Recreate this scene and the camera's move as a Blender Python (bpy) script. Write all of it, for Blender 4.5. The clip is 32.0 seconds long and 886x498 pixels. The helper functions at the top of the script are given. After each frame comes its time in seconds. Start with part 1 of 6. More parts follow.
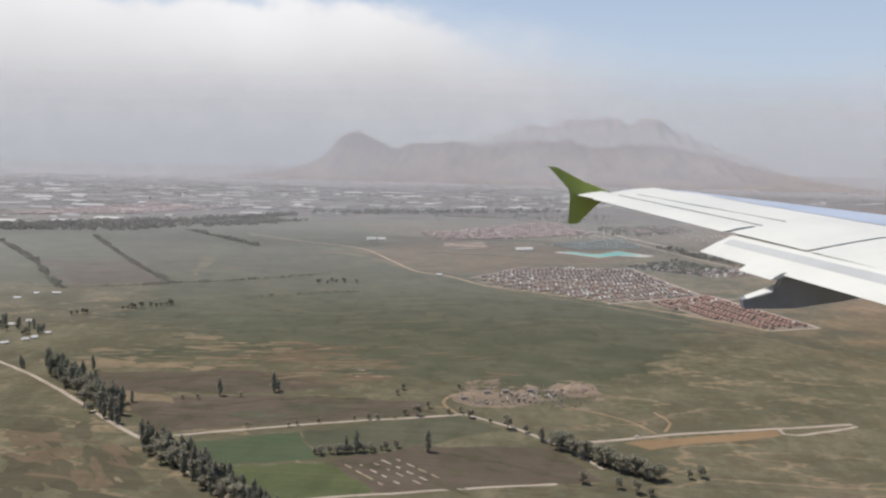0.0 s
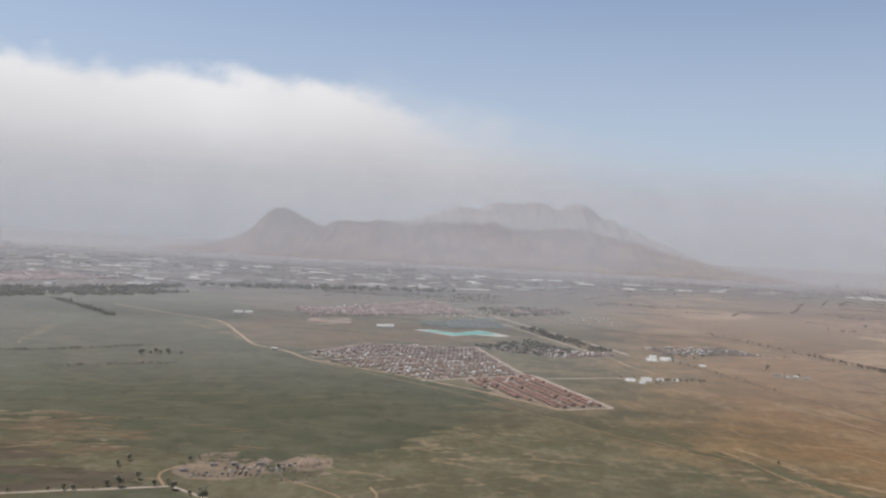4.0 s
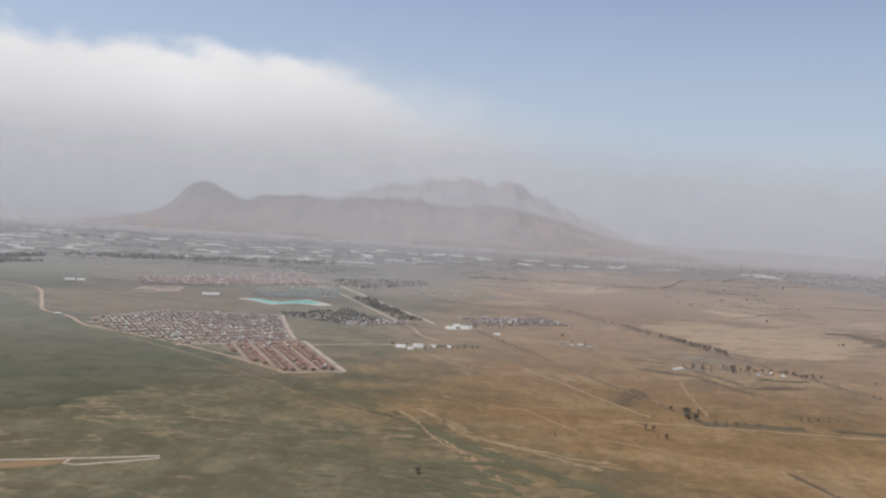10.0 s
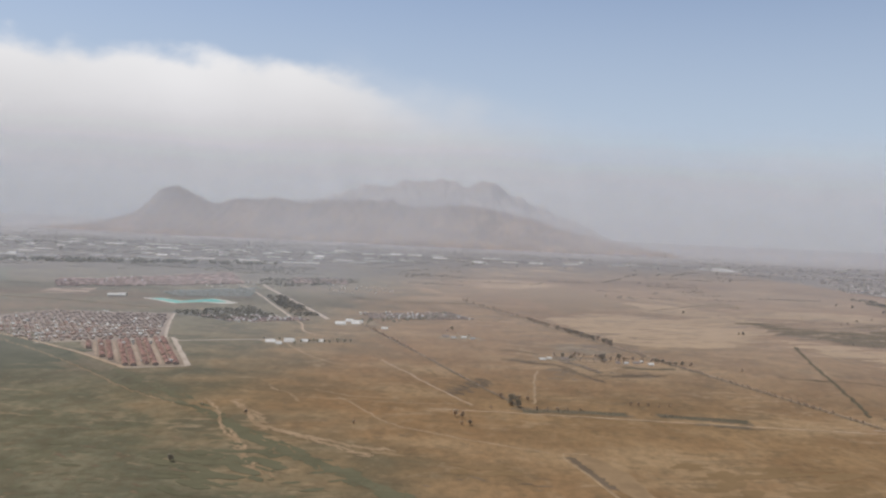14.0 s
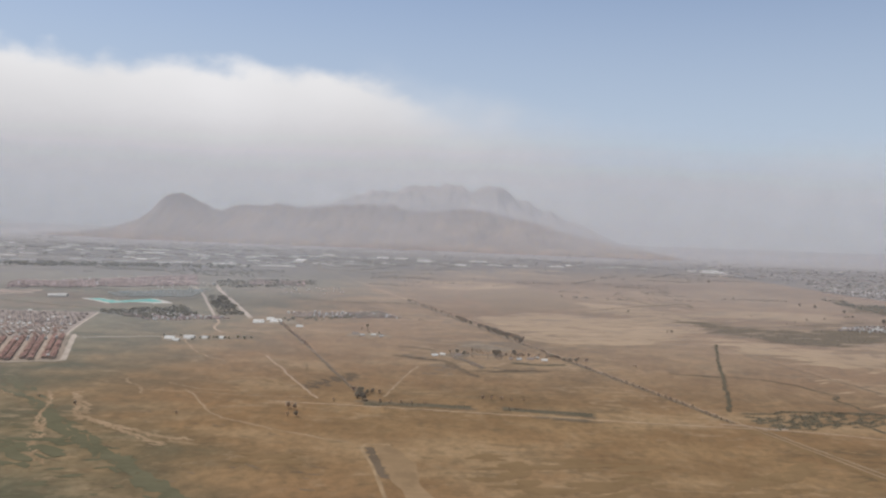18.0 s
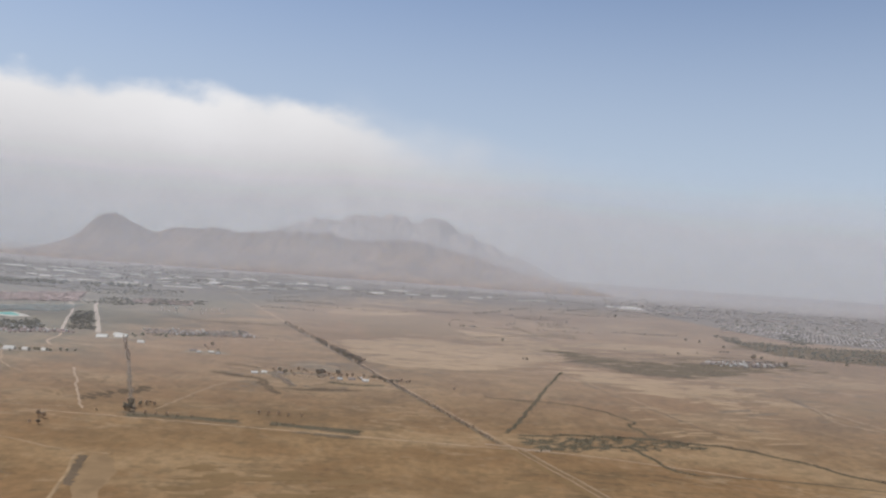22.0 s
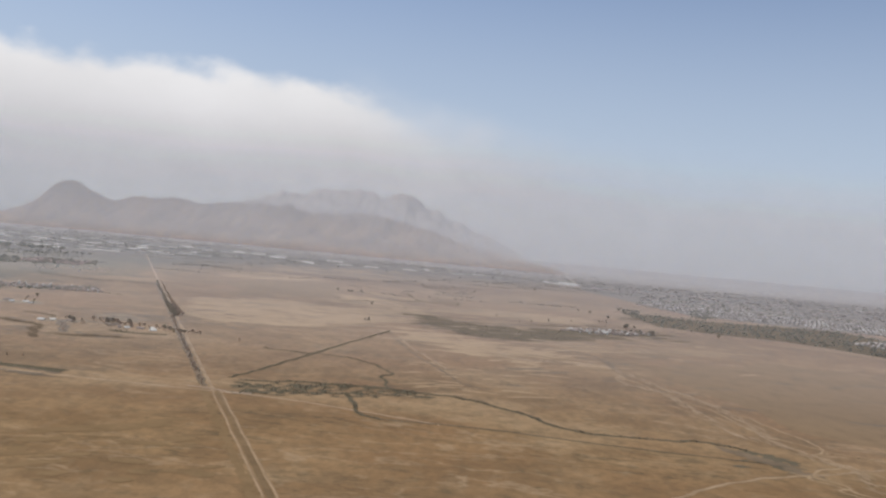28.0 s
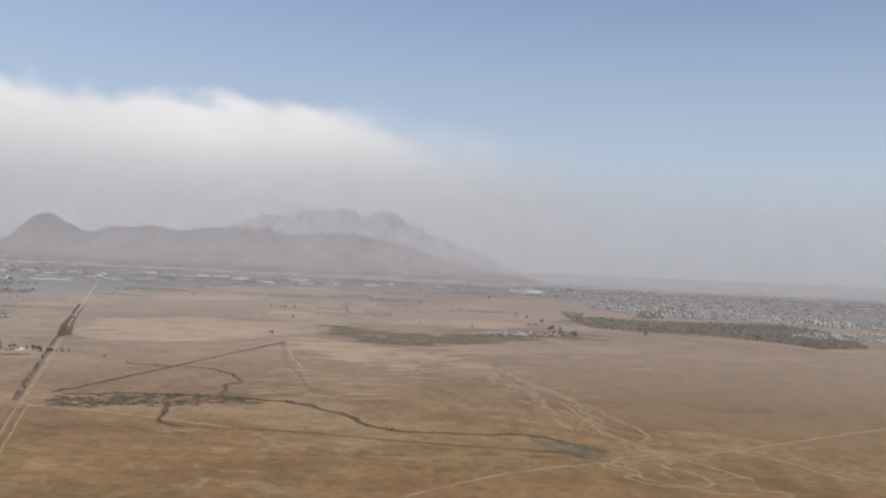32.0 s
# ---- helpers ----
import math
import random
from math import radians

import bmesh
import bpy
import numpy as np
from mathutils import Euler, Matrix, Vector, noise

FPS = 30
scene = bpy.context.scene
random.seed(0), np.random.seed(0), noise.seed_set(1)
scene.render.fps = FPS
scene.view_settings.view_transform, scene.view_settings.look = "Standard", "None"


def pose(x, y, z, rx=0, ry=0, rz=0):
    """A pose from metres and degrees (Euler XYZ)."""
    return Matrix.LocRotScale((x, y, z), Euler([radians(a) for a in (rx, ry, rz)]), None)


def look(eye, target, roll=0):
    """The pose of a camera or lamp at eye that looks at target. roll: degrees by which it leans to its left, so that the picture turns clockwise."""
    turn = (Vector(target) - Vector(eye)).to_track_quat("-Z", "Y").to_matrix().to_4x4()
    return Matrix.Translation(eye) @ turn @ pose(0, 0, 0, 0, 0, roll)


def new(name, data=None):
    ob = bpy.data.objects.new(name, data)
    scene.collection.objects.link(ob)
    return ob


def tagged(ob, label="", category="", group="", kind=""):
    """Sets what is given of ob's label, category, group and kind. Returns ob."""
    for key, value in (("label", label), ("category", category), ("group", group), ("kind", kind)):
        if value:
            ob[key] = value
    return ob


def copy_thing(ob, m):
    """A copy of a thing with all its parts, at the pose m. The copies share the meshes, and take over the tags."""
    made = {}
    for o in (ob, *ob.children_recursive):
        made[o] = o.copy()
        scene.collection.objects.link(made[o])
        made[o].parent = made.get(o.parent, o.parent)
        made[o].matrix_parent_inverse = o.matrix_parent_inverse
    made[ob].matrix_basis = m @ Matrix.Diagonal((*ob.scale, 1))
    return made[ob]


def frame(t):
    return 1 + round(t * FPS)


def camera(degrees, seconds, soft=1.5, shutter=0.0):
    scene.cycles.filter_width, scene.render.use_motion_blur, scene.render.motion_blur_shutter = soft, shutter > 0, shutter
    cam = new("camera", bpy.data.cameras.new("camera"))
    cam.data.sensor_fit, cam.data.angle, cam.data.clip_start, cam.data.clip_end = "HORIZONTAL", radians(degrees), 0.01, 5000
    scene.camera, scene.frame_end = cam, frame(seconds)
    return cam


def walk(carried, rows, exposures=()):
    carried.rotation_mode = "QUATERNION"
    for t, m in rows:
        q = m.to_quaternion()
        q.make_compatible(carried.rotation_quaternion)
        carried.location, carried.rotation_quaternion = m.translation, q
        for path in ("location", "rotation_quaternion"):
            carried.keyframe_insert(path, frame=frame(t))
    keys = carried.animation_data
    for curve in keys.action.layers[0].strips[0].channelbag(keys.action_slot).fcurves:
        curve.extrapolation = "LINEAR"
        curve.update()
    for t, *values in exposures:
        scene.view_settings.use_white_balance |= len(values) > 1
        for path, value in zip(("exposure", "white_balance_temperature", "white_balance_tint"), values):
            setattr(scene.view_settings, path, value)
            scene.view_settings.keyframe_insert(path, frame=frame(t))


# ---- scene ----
cam = camera(57.74, 32.0, soft=2.4)
PATH = [
    (0, (-119.91, -8.02, 158.77), (-202.71, 979.93, 28.03), 1.15),
    (0.5, (-102.57, -7.71, 158.77), (-172.34, 981.12, 27.03), 1.57),
    (1, (-85.17, -7.40, 158.79), (-149.42, 982.37, 31.44), 2.09),
    (1.5, (-67.69, -7.11, 158.81), (-129.98, 983.81, 39.63), 2.42),
    (2, (-50.14, -6.83, 158.84), (-100.36, 986.40, 54.07), 3.09),
    (2.5, (-32.52, -6.55, 158.87), (-76.01, 989.91, 86.90), 3.76),
    (3, (-14.84, -6.27, 158.90), (-51.31, 991.82, 109.05), 3.66),
    (3.5, (2.91, -5.99, 158.92), (-27.86, 992.76, 119.48), 3.26),
    (5.5, (74.47, -4.83, 158.88), (38.12, 994.47, 150.09), 2.51),
    (6, (92.49, -4.52, 158.82), (53.09, 994.66, 149.74), 2.76),
    (6.5, (110.57, -4.19, 158.74), (70.21, 994.94, 148.55), 2.70),
    (7, (128.68, -3.85, 158.63), (94.86, 995.44, 142.10), 2.73),
    (7.5, (146.85, -3.49, 158.49), (109.60, 994.68, 110.90), 2.87),
    (8, (165.05, -3.11, 158.32), (133.56, 994.95, 104.60), 3.06),
    (8.5, (183.29, -2.70, 158.12), (166.95, 996.41, 119.30), 3.58),
    (9, (201.56, -2.28, 157.88), (187.75, 997.02, 123.16), 3.51),
    (9.5, (219.87, -1.83, 157.61), (213.63, 997.35, 117.65), 3.30),
    (10, (238.21, -1.35, 157.30), (245.55, 997.18, 103.61), 3.68),
    (10.5, (256.58, -0.84, 156.95), (267.06, 996.78, 88.76), 3.70),
    (11, (274.98, -0.30, 156.57), (282.27, 997.22, 86.63), 3.47),
    (11.5, (293.39, 0.26, 156.14), (295.18, 998.29, 93.30), 3.30),
    (12, (311.83, 0.87, 155.67), (310.38, 999.54, 104.29), 3.06),
    (12.5, (330.28, 1.50, 155.17), (324.68, 1000.88, 120.48), 2.86),
    (13, (348.74, 2.17, 154.62), (337.54, 1001.94, 135.98), 3.07),
    (13.5, (367.22, 2.88, 154.03), (365.19, 1002.52, 127.23), 2.82),
    (14, (385.70, 3.63, 153.40), (388.23, 1002.35, 102.93), 2.63),
    (14.5, (404.19, 4.42, 152.72), (402.84, 1002.12, 85.07), 2.96),
    (16.5, (478.15, 7.97, 149.63), (446.38, 1006.97, 118.10), 2.77),
    (17, (496.62, 8.96, 148.77), (457.97, 1007.77, 118.87), 2.14),
    (17.5, (515.08, 10.00, 147.86), (478.15, 1008.81, 116.01), 2.41),
    (18, (533.53, 11.09, 146.92), (494.81, 1009.40, 103.66), 2.17),
    (18.5, (551.95, 12.22, 145.95), (524.00, 1009.85, 83.12), 2.17),
    (19, (570.35, 13.39, 144.95), (553.62, 1010.57, 71.79), 2.98),
    (19.5, (588.73, 14.61, 143.92), (577.70, 1012.42, 78.56), 3.31),
    (20, (607.08, 15.88, 142.86), (603.25, 1014.51, 90.55), 3.42),
    (20.5, (625.40, 17.20, 141.78), (616.64, 1016.18, 97.60), 3.99),
    (21, (643.68, 18.56, 140.68), (643.35, 1017.92, 104.89), 4.05),
    (21.5, (661.93, 19.97, 139.55), (670.25, 1019.74, 119.92), 3.99),
    (22, (680.13, 21.43, 138.41), (678.66, 1021.42, 139.82), 4.11),
    (22.5, (698.29, 22.93, 137.26), (701.85, 1022.78, 153.92), 4.04),
    (23, (716.40, 24.48, 136.09), (725.19, 1024.26, 155.15), 4.01),
    (23.5, (734.46, 26.08, 134.92), (745.01, 1025.96, 146.06), 4.40),
    (24, (752.46, 27.73, 133.75), (764.75, 1027.54, 118.73), 4.68),
    (24.5, (770.41, 29.42, 132.57), (779.47, 1028.72, 96.29), 5.05),
    (25, (788.29, 31.16, 131.40), (786.08, 1030.76, 103.36), 5.09),
    (25.5, (806.11, 32.94, 130.24), (798.89, 1032.84, 117.73), 5.04),
    (27.5, (876.66, 40.53, 125.77), (872.69, 1040.37, 108.58), 5.17),
    (28, (894.10, 42.54, 124.71), (887.72, 1042.29, 103.27), 5.35),
    (28.5, (911.45, 44.58, 123.69), (907.29, 1044.44, 107.28), 5.28),
    (29, (928.71, 46.67, 122.72), (922.83, 1046.61, 113.08), 4.92),
    (29.5, (945.88, 48.81, 121.79), (943.03, 1048.76, 112.39), 4.53),
    (30, (962.95, 50.98, 120.91), (958.79, 1050.85, 105.62), 4.19),
    (30.5, (979.91, 53.19, 120.09), (969.42, 1053.07, 109.56), 3.77),
    (31, (996.77, 55.43, 119.34), (974.39, 1055.17, 115.33), 3.28),
    (31.5, (1013.52, 57.71, 118.66), (988.96, 1057.41, 117.98), 2.92),
    (32, (1030.16, 60.03, 118.05), (1013.63, 1059.90, 118.12), 2.60),
]
walk(cam, [(t, look(eye, target, roll)) for t, eye, target, roll in PATH],
     [(0.0, 0.26), (2.0, 0.22), (3.5, 0.12), (32.0, 0.12)])

# ---- world and sun ----
world = bpy.data.worlds.new("sky")
scene.world = world
world.use_nodes = True
SUN_DIR = Vector((-0.42, 0.12, 0.90)).normalized()
SUN_EL = math.asin(SUN_DIR.z)
SUN_AZ = math.atan2(SUN_DIR.x, SUN_DIR.y)


def build_sky(nt):
    nt.nodes.clear()

    def node(kind, **kw):
        n = nt.nodes.new(kind)
        for k, v in kw.items():
            if k == "op":
                n.operation = v
            elif k == "inputs_":
                for i, x in v.items():
                    n.inputs[i].default_value = x
        return n

    def calc(op, a, b=None, c=None, clamp=False):
        n = nt.nodes.new("ShaderNodeMath")
        n.operation, n.use_clamp = op, clamp
        for i, v in enumerate((a, b, c)):
            if v is None:
                continue
            if isinstance(v, (int, float)):
                n.inputs[i].default_value = v
            else:
                nt.links.new(v, n.inputs[i])
        return n.outputs[0]

    def smooth(v, lo, hi):
        n = nt.nodes.new("ShaderNodeMapRange")
        n.interpolation_type = "SMOOTHSTEP"
        nt.links.new(v, n.inputs[0])
        n.inputs[1].default_value, n.inputs[2].default_value = lo, hi
        return n.outputs[0]

    def mixed(f, a, b):
        n = nt.nodes.new("ShaderNodeMix")
        n.data_type = "RGBA"
        for s, v in ((n.inputs[0], f), (n.inputs[6], a), (n.inputs[7], b)):
            if isinstance(v, (tuple, list)):
                s.default_value = (*v, 1)
            elif isinstance(v, (int, float)):
                s.default_value = v
            else:
                nt.links.new(v, s)
        return n.outputs[2]

    coord = node("ShaderNodeTexCoord").outputs["Generated"]
    sep = node("ShaderNodeSeparateXYZ")
    nt.links.new(coord, sep.inputs[0])
    x, y, z = sep.outputs
    el = calc("MULTIPLY", calc("ARCSINE", z), 57.2958)
    az = calc("MULTIPLY", calc("ARCTAN2", x, y), 57.2958)
    sky = node("ShaderNodeTexSky")
    sky.sky_type, sky.sun_disc = "NISHITA", False
    sky.sun_elevation, sky.sun_rotation = SUN_EL, SUN_AZ
    sky.air_density, sky.dust_density, sky.altitude = 1.0, 1.5, 500
    blue = nt.nodes.new("ShaderNodeMix")
    blue.data_type, blue.blend_type = "RGBA", "MULTIPLY"
    blue.inputs[0].default_value = 1
    nt.links.new(sky.outputs[0], blue.inputs[6])
    blue.inputs[7].default_value = (SKY_GAIN * 0.98, SKY_GAIN * 1.0, SKY_GAIN * 1.08, 1)
    # billowing edge of the smoke bank
    stretch = node("ShaderNodeMapping")
    stretch.inputs["Scale"].default_value = (1, 1, 1.5)
    nt.links.new(coord, stretch.inputs[0])

    def cloud_noise(scale, detail):
        n = node("ShaderNodeTexNoise")
        n.inputs["Scale"].default_value, n.inputs["Detail"].default_value = scale, detail
        nt.links.new(stretch.outputs[0], n.inputs[0])
        return calc("SUBTRACT", n.outputs[0], 0.5)

    big, fine, wisp = cloud_noise(6, 2), cloud_noise(22, 7), cloud_noise(3, 6)
    # height of the bank's top, falling towards the right
    top = calc("SUBTRACT", 9.7, calc("MULTIPLY", smooth(az, -9.0, -2.0), 2.6))
    top = calc("SUBTRACT", top, calc("MULTIPLY", smooth(az, 0.0, 13.0), 3.4))
    top = calc("ADD", top, calc("ADD", calc("MULTIPLY", big, 3.2), calc("MULTIPLY", fine, 2.9)))
    depth_in = calc("SUBTRACT", top, el)
    sharp = smooth(depth_in, -0.5, 1.4)
    softer = smooth(depth_in, -3.0, 4.0)
    edge = calc("ADD", calc("MULTIPLY", sharp, calc("SUBTRACT", 1.0, smooth(az, -10.0, 0.0))),
                calc("MULTIPLY", softer, smooth(az, -10.0, 0.0)))
    veil = smooth(el, 26.0, 2.0)
    pale = mixed(calc("MULTIPLY", veil, 0.72), blue.outputs[2], (0.465, 0.53, 0.635))
    lit = mixed(smooth(el, 2.0, 11.5), (0.52, 0.51, 0.53), (0.79, 0.78, 0.785))
    lit = mixed(calc("MULTIPLY", smooth(az, -6.0, 12.0), 0.75), lit, (0.46, 0.48, 0.53))
    shade = calc("ADD", 1.0, calc("MULTIPLY", calc("ADD", big, wisp), 0.16))
    lit_n = nt.nodes.new("ShaderNodeVectorMath")
    lit_n.operation = "SCALE"
    nt.links.new(lit, lit_n.inputs[0])
    nt.links.new(shade, lit_n.inputs[3])
    cloudy = mixed(calc("MULTIPLY", edge, 0.96, clamp=True), pale, lit_n.outputs[0])
    # haze down to and below the horizon
    low = mixed(smooth(az, -2.0, 20.0), (0.47, 0.475, 0.50), (0.43, 0.45, 0.495))
    low = mixed(smooth(el, 1.2, -1.6), low, (0.365, 0.375, 0.405))
    final = mixed(smooth(el, 4.5, 0.3), cloudy, low)
    bg = node("ShaderNodeBackground")
    nt.links.new(final, bg.inputs[0])
    bg.inputs[1].default_value = 1.0
    out = node("ShaderNodeOutputWorld")
    nt.links.new(bg.outputs[0], out.inputs[0])


SKY_GAIN = 0.093
build_sky(world.node_tree)
sun_data = bpy.data.lights.new("sun", "SUN")
sun_data.energy, sun_data.angle, sun_data.color = 2.9, radians(2.0), (1.0, 0.95, 0.87)
sun = new("sun", sun_data)
sun.matrix_world = look(SUN_DIR * 900, (0, 0, 0))


# ---- materials ----
class Nodes:
    """A short way to write a node material."""

    def __init__(self, name):
        self.mat = bpy.data.materials.new(name)
        self.mat.use_nodes = True
        self.nt = self.mat.node_tree
        self.nt.nodes.clear()
        self.pos = self.add("ShaderNodeNewGeometry").outputs["Position"]

    def add(self, kind):
        return self.nt.nodes.new(kind)

    def plug(self, sock, v):
        if isinstance(v, tuple):
            sock.default_value = (*v, 1) if len(sock.default_value) == 4 and len(v) == 3 else v
        elif isinstance(v, (int, float)):
            sock.default_value = v
        else:
            self.nt.links.new(v, sock)

    def noise(self, scale, detail=3, stretch=(1, 1, 1), rough=0.55, turn=0.0):
        m, n = self.add("ShaderNodeMapping"), self.add("ShaderNodeTexNoise")
        m.inputs["Scale"].default_value = stretch
        m.inputs["Rotation"].default_value = (0, 0, radians(turn))
        self.nt.links.new(self.pos, m.inputs[0])
        self.nt.links.new(m.outputs[0], n.inputs[0])
        n.inputs["Scale"].default_value, n.inputs["Detail"].default_value = scale, detail
        n.inputs["Roughness"].default_value = rough
        return n.outputs[0]

    def mix(self, f, a, b, blend="MIX"):
        n = self.add("ShaderNodeMix")
        n.data_type, n.blend_type = "RGBA", blend
        self.plug(n.inputs[0], f), self.plug(n.inputs[6], a), self.plug(n.inputs[7], b)
        return n.outputs[2]

    def step(self, v, lo, hi, to_lo=0.0, to_hi=1.0):
        n = self.add("ShaderNodeMapRange")
        n.interpolation_type = "SMOOTHSTEP"
        self.plug(n.inputs[0], v)
        n.inputs[1].default_value, n.inputs[2].default_value = lo, hi
        n.inputs[3].default_value, n.inputs[4].default_value = to_lo, to_hi
        return n.outputs[0]

    def calc(self, op, a, b=0.0):
        n = self.add("ShaderNodeMath")
        n.operation = op
        self.plug(n.inputs[0], a), self.plug(n.inputs[1], b)
        return n.outputs[0]

    def rand(self):
        return self.add("ShaderNodeObjectInfo").outputs["Random"]

    def island(self):
        return self.add("ShaderNodeNewGeometry").outputs["Random Per Island"]

    def done(self, color, rough=0.9, spec=0.2, metal=0.0, bump=None, strength=0.3, dist=0.3, gloss=None):
        p = self.add("ShaderNodeBsdfPrincipled")
        self.plug(p.inputs["Base Color"], color)
        p.inputs["Roughness"].default_value, p.inputs["Metallic"].default_value = rough, metal
        p.inputs["Specular IOR Level"].default_value = spec
        if bump is not None:
            b = self.add("ShaderNodeBump")
            b.inputs["Strength"].default_value, b.inputs["Distance"].default_value = strength, dist
            self.nt.links.new(bump, b.inputs["Height"])
            self.nt.links.new(b.outputs[0], p.inputs["Normal"])
        shader = p.outputs[0]
        if gloss:
            lw, g, m = self.add("ShaderNodeLayerWeight"), self.add("ShaderNodeBsdfGlossy"), self.add("ShaderNodeMixShader")
            lw.inputs[0].default_value = 0.5
            g.inputs["Roughness"].default_value = 0.75
            g.inputs["Color"].default_value = (*GLOSS_TINT, 1)
            f = self.step(lw.outputs["Facing"], *gloss)
            self.nt.links.new(f, m.inputs[0])
            self.nt.links.new(shader, m.inputs[1])
            self.nt.links.new(g.outputs[0], m.inputs[2])
            shader = m.outputs[0]
        out = self.add("ShaderNodeOutputMaterial")
        self.nt.links.new(shader, out.inputs[0])
        return self.mat


GLOSS_TINT = (0.88, 0.86, 0.88)
HAZE_GLOSS = (0.74, 1.0, 0.0, 0.20)      # gloss at a grazing view that stands in for distance haze


def ground_material():
    m = Nodes("dry grassland")
    sep = m.add("ShaderNodeSeparateXYZ")
    m.nt.links.new(m.pos, sep.inputs[0])
    x, y = sep.outputs[0], sep.outputs[1]
    wide, mid = m.noise(0.004, 4), m.noise(0.016, 6, (1, 1.2, 1), 0.6, -20)
    streak = m.noise(0.03, 5, (1.5, 0.55, 1), turn=-38)
    fine, grain = m.noise(0.16, 5, (1.1, 0.8, 1), 0.6, 15), m.noise(0.9, 3)
    mott = m.noise(0.05, 6, (1.25, 0.8, 1), 0.62, 24)
    tan = m.mix(m.step(mid, 0.38, 0.62), (0.222, 0.138, 0.070), (0.300, 0.192, 0.098))
    tan = m.mix(m.step(wide, 0.38, 0.66, 0.0, 0.75), tan, (0.25, 0.145, 0.072))
    pale = m.noise(0.0065, 4, (0.8, 1.5, 1), turn=-6)
    tan = m.mix(m.step(pale, 0.52, 0.66, 0.0, 0.6), tan, (0.37, 0.255, 0.142))
    dark = m.noise(0.009, 5, (1.0, 1.1, 1), 0.6, 14)
    tan = m.mix(m.step(dark, 0.54, 0.72, 0.0, 0.45), tan, (0.155, 0.102, 0.056))
    olive = m.mix(m.step(mid, 0.40, 0.60), (0.116, 0.111, 0.072), (0.178, 0.161, 0.104))
    olive = m.mix(m.step(streak, 0.5, 0.68, 0.0, 0.8), olive, (0.098, 0.103, 0.064))
    olive = m.mix(m.step(wide, 0.52, 0.7, 0.0, 0.7), olive, (0.215, 0.165, 0.115))
    near = m.calc("MULTIPLY", m.calc("MINIMUM", m.calc("SUBTRACT", y, 620.0), 0.0), 0.85)
    edge = m.calc("ADD", m.calc("ADD", m.calc("ADD", x, near), m.calc("MULTIPLY", y, -0.10)), m.calc("MULTIPLY", m.calc("SUBTRACT", mid, 0.5), 420.0))
    base = m.mix(m.step(edge, 10.0, 290.0), olive, tan)
    far = m.step(m.calc("ADD", m.calc("SUBTRACT", y, m.calc("MULTIPLY", m.calc("MAXIMUM", m.calc("ADD", x, 500.0), 0.0), 0.5)), m.calc("MULTIPLY", m.calc("SUBTRACT", wide, 0.5), 500.0)), 1050.0, 1800.0)
    town = m.mix(m.step(m.noise(0.02, 4, (0.4, 1.5, 1)), 0.4, 0.62), (0.080, 0.077, 0.064), (0.132, 0.116, 0.092))
    base = m.mix(m.calc("MULTIPLY", far, 0.85), base, town)
    base = m.mix(m.step(fine, 0.35, 0.7, 0.0, 0.34), base, (0.10, 0.072, 0.042))
    base = m.mix(m.step(streak, 0.55, 0.75, 0.0, 0.2), base, (0.38, 0.28, 0.17))
    base = m.mix(m.step(grain, 0.3, 0.7, 0.0, 0.22), base, (0.09, 0.07, 0.04))
    for scale, stretch, turn, col, power in ((0.022, (0.45, 1.9, 1), 10, (0.075, 0.066, 0.042), 0.55), (0.017, (0.6, 1.7, 1), -14, (0.36, 0.26, 0.16), 0.5), (0.05, (0.5, 1.6, 1), 4, (0.085, 0.064, 0.04), 0.4)):
        wave = m.calc("ABSOLUTE", m.calc("SUBTRACT", m.noise(scale, 5, stretch, 0.55, turn), 0.5))
        where = m.step(m.noise(scale * 0.35, 3, (0.8, 1.2, 1), 0.5, turn + 40), 0.46, 0.62)
        base = m.mix(m.calc("MULTIPLY", m.step(wave, 0.022, 0.0, 0.0, power), where), base, col)
    base = m.mix(m.step(mott, 0.50, 0.68, 0.0, 0.34), base, (0.115, 0.085, 0.052))
    base = m.mix(m.step(mott, 0.46, 0.30, 0.0, 0.18), base, (0.36, 0.27, 0.17))
    tuft, worn = m.noise(0.11, 5, (0.7, 1.15, 1), 0.6, -12), m.noise(0.075, 5, (0.6, 1.3, 1), 0.6, 18)
    base = m.mix(m.step(tuft, 0.56, 0.68, 0.0, 0.4), base, (0.098, 0.082, 0.048))
    base = m.mix(m.step(worn, 0.60, 0.70, 0.0, 0.35), base, (0.36, 0.26, 0.16))
    # paler towards the horizon: distance haze put into the far ground's colour
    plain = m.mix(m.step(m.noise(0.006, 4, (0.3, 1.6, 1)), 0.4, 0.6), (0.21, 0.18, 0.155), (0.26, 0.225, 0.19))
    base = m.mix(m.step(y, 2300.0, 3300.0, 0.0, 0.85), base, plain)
    return m.done(base, 0.95, 0.0, bump=fine, strength=0.25, dist=1.0, gloss=HAZE_GLOSS)


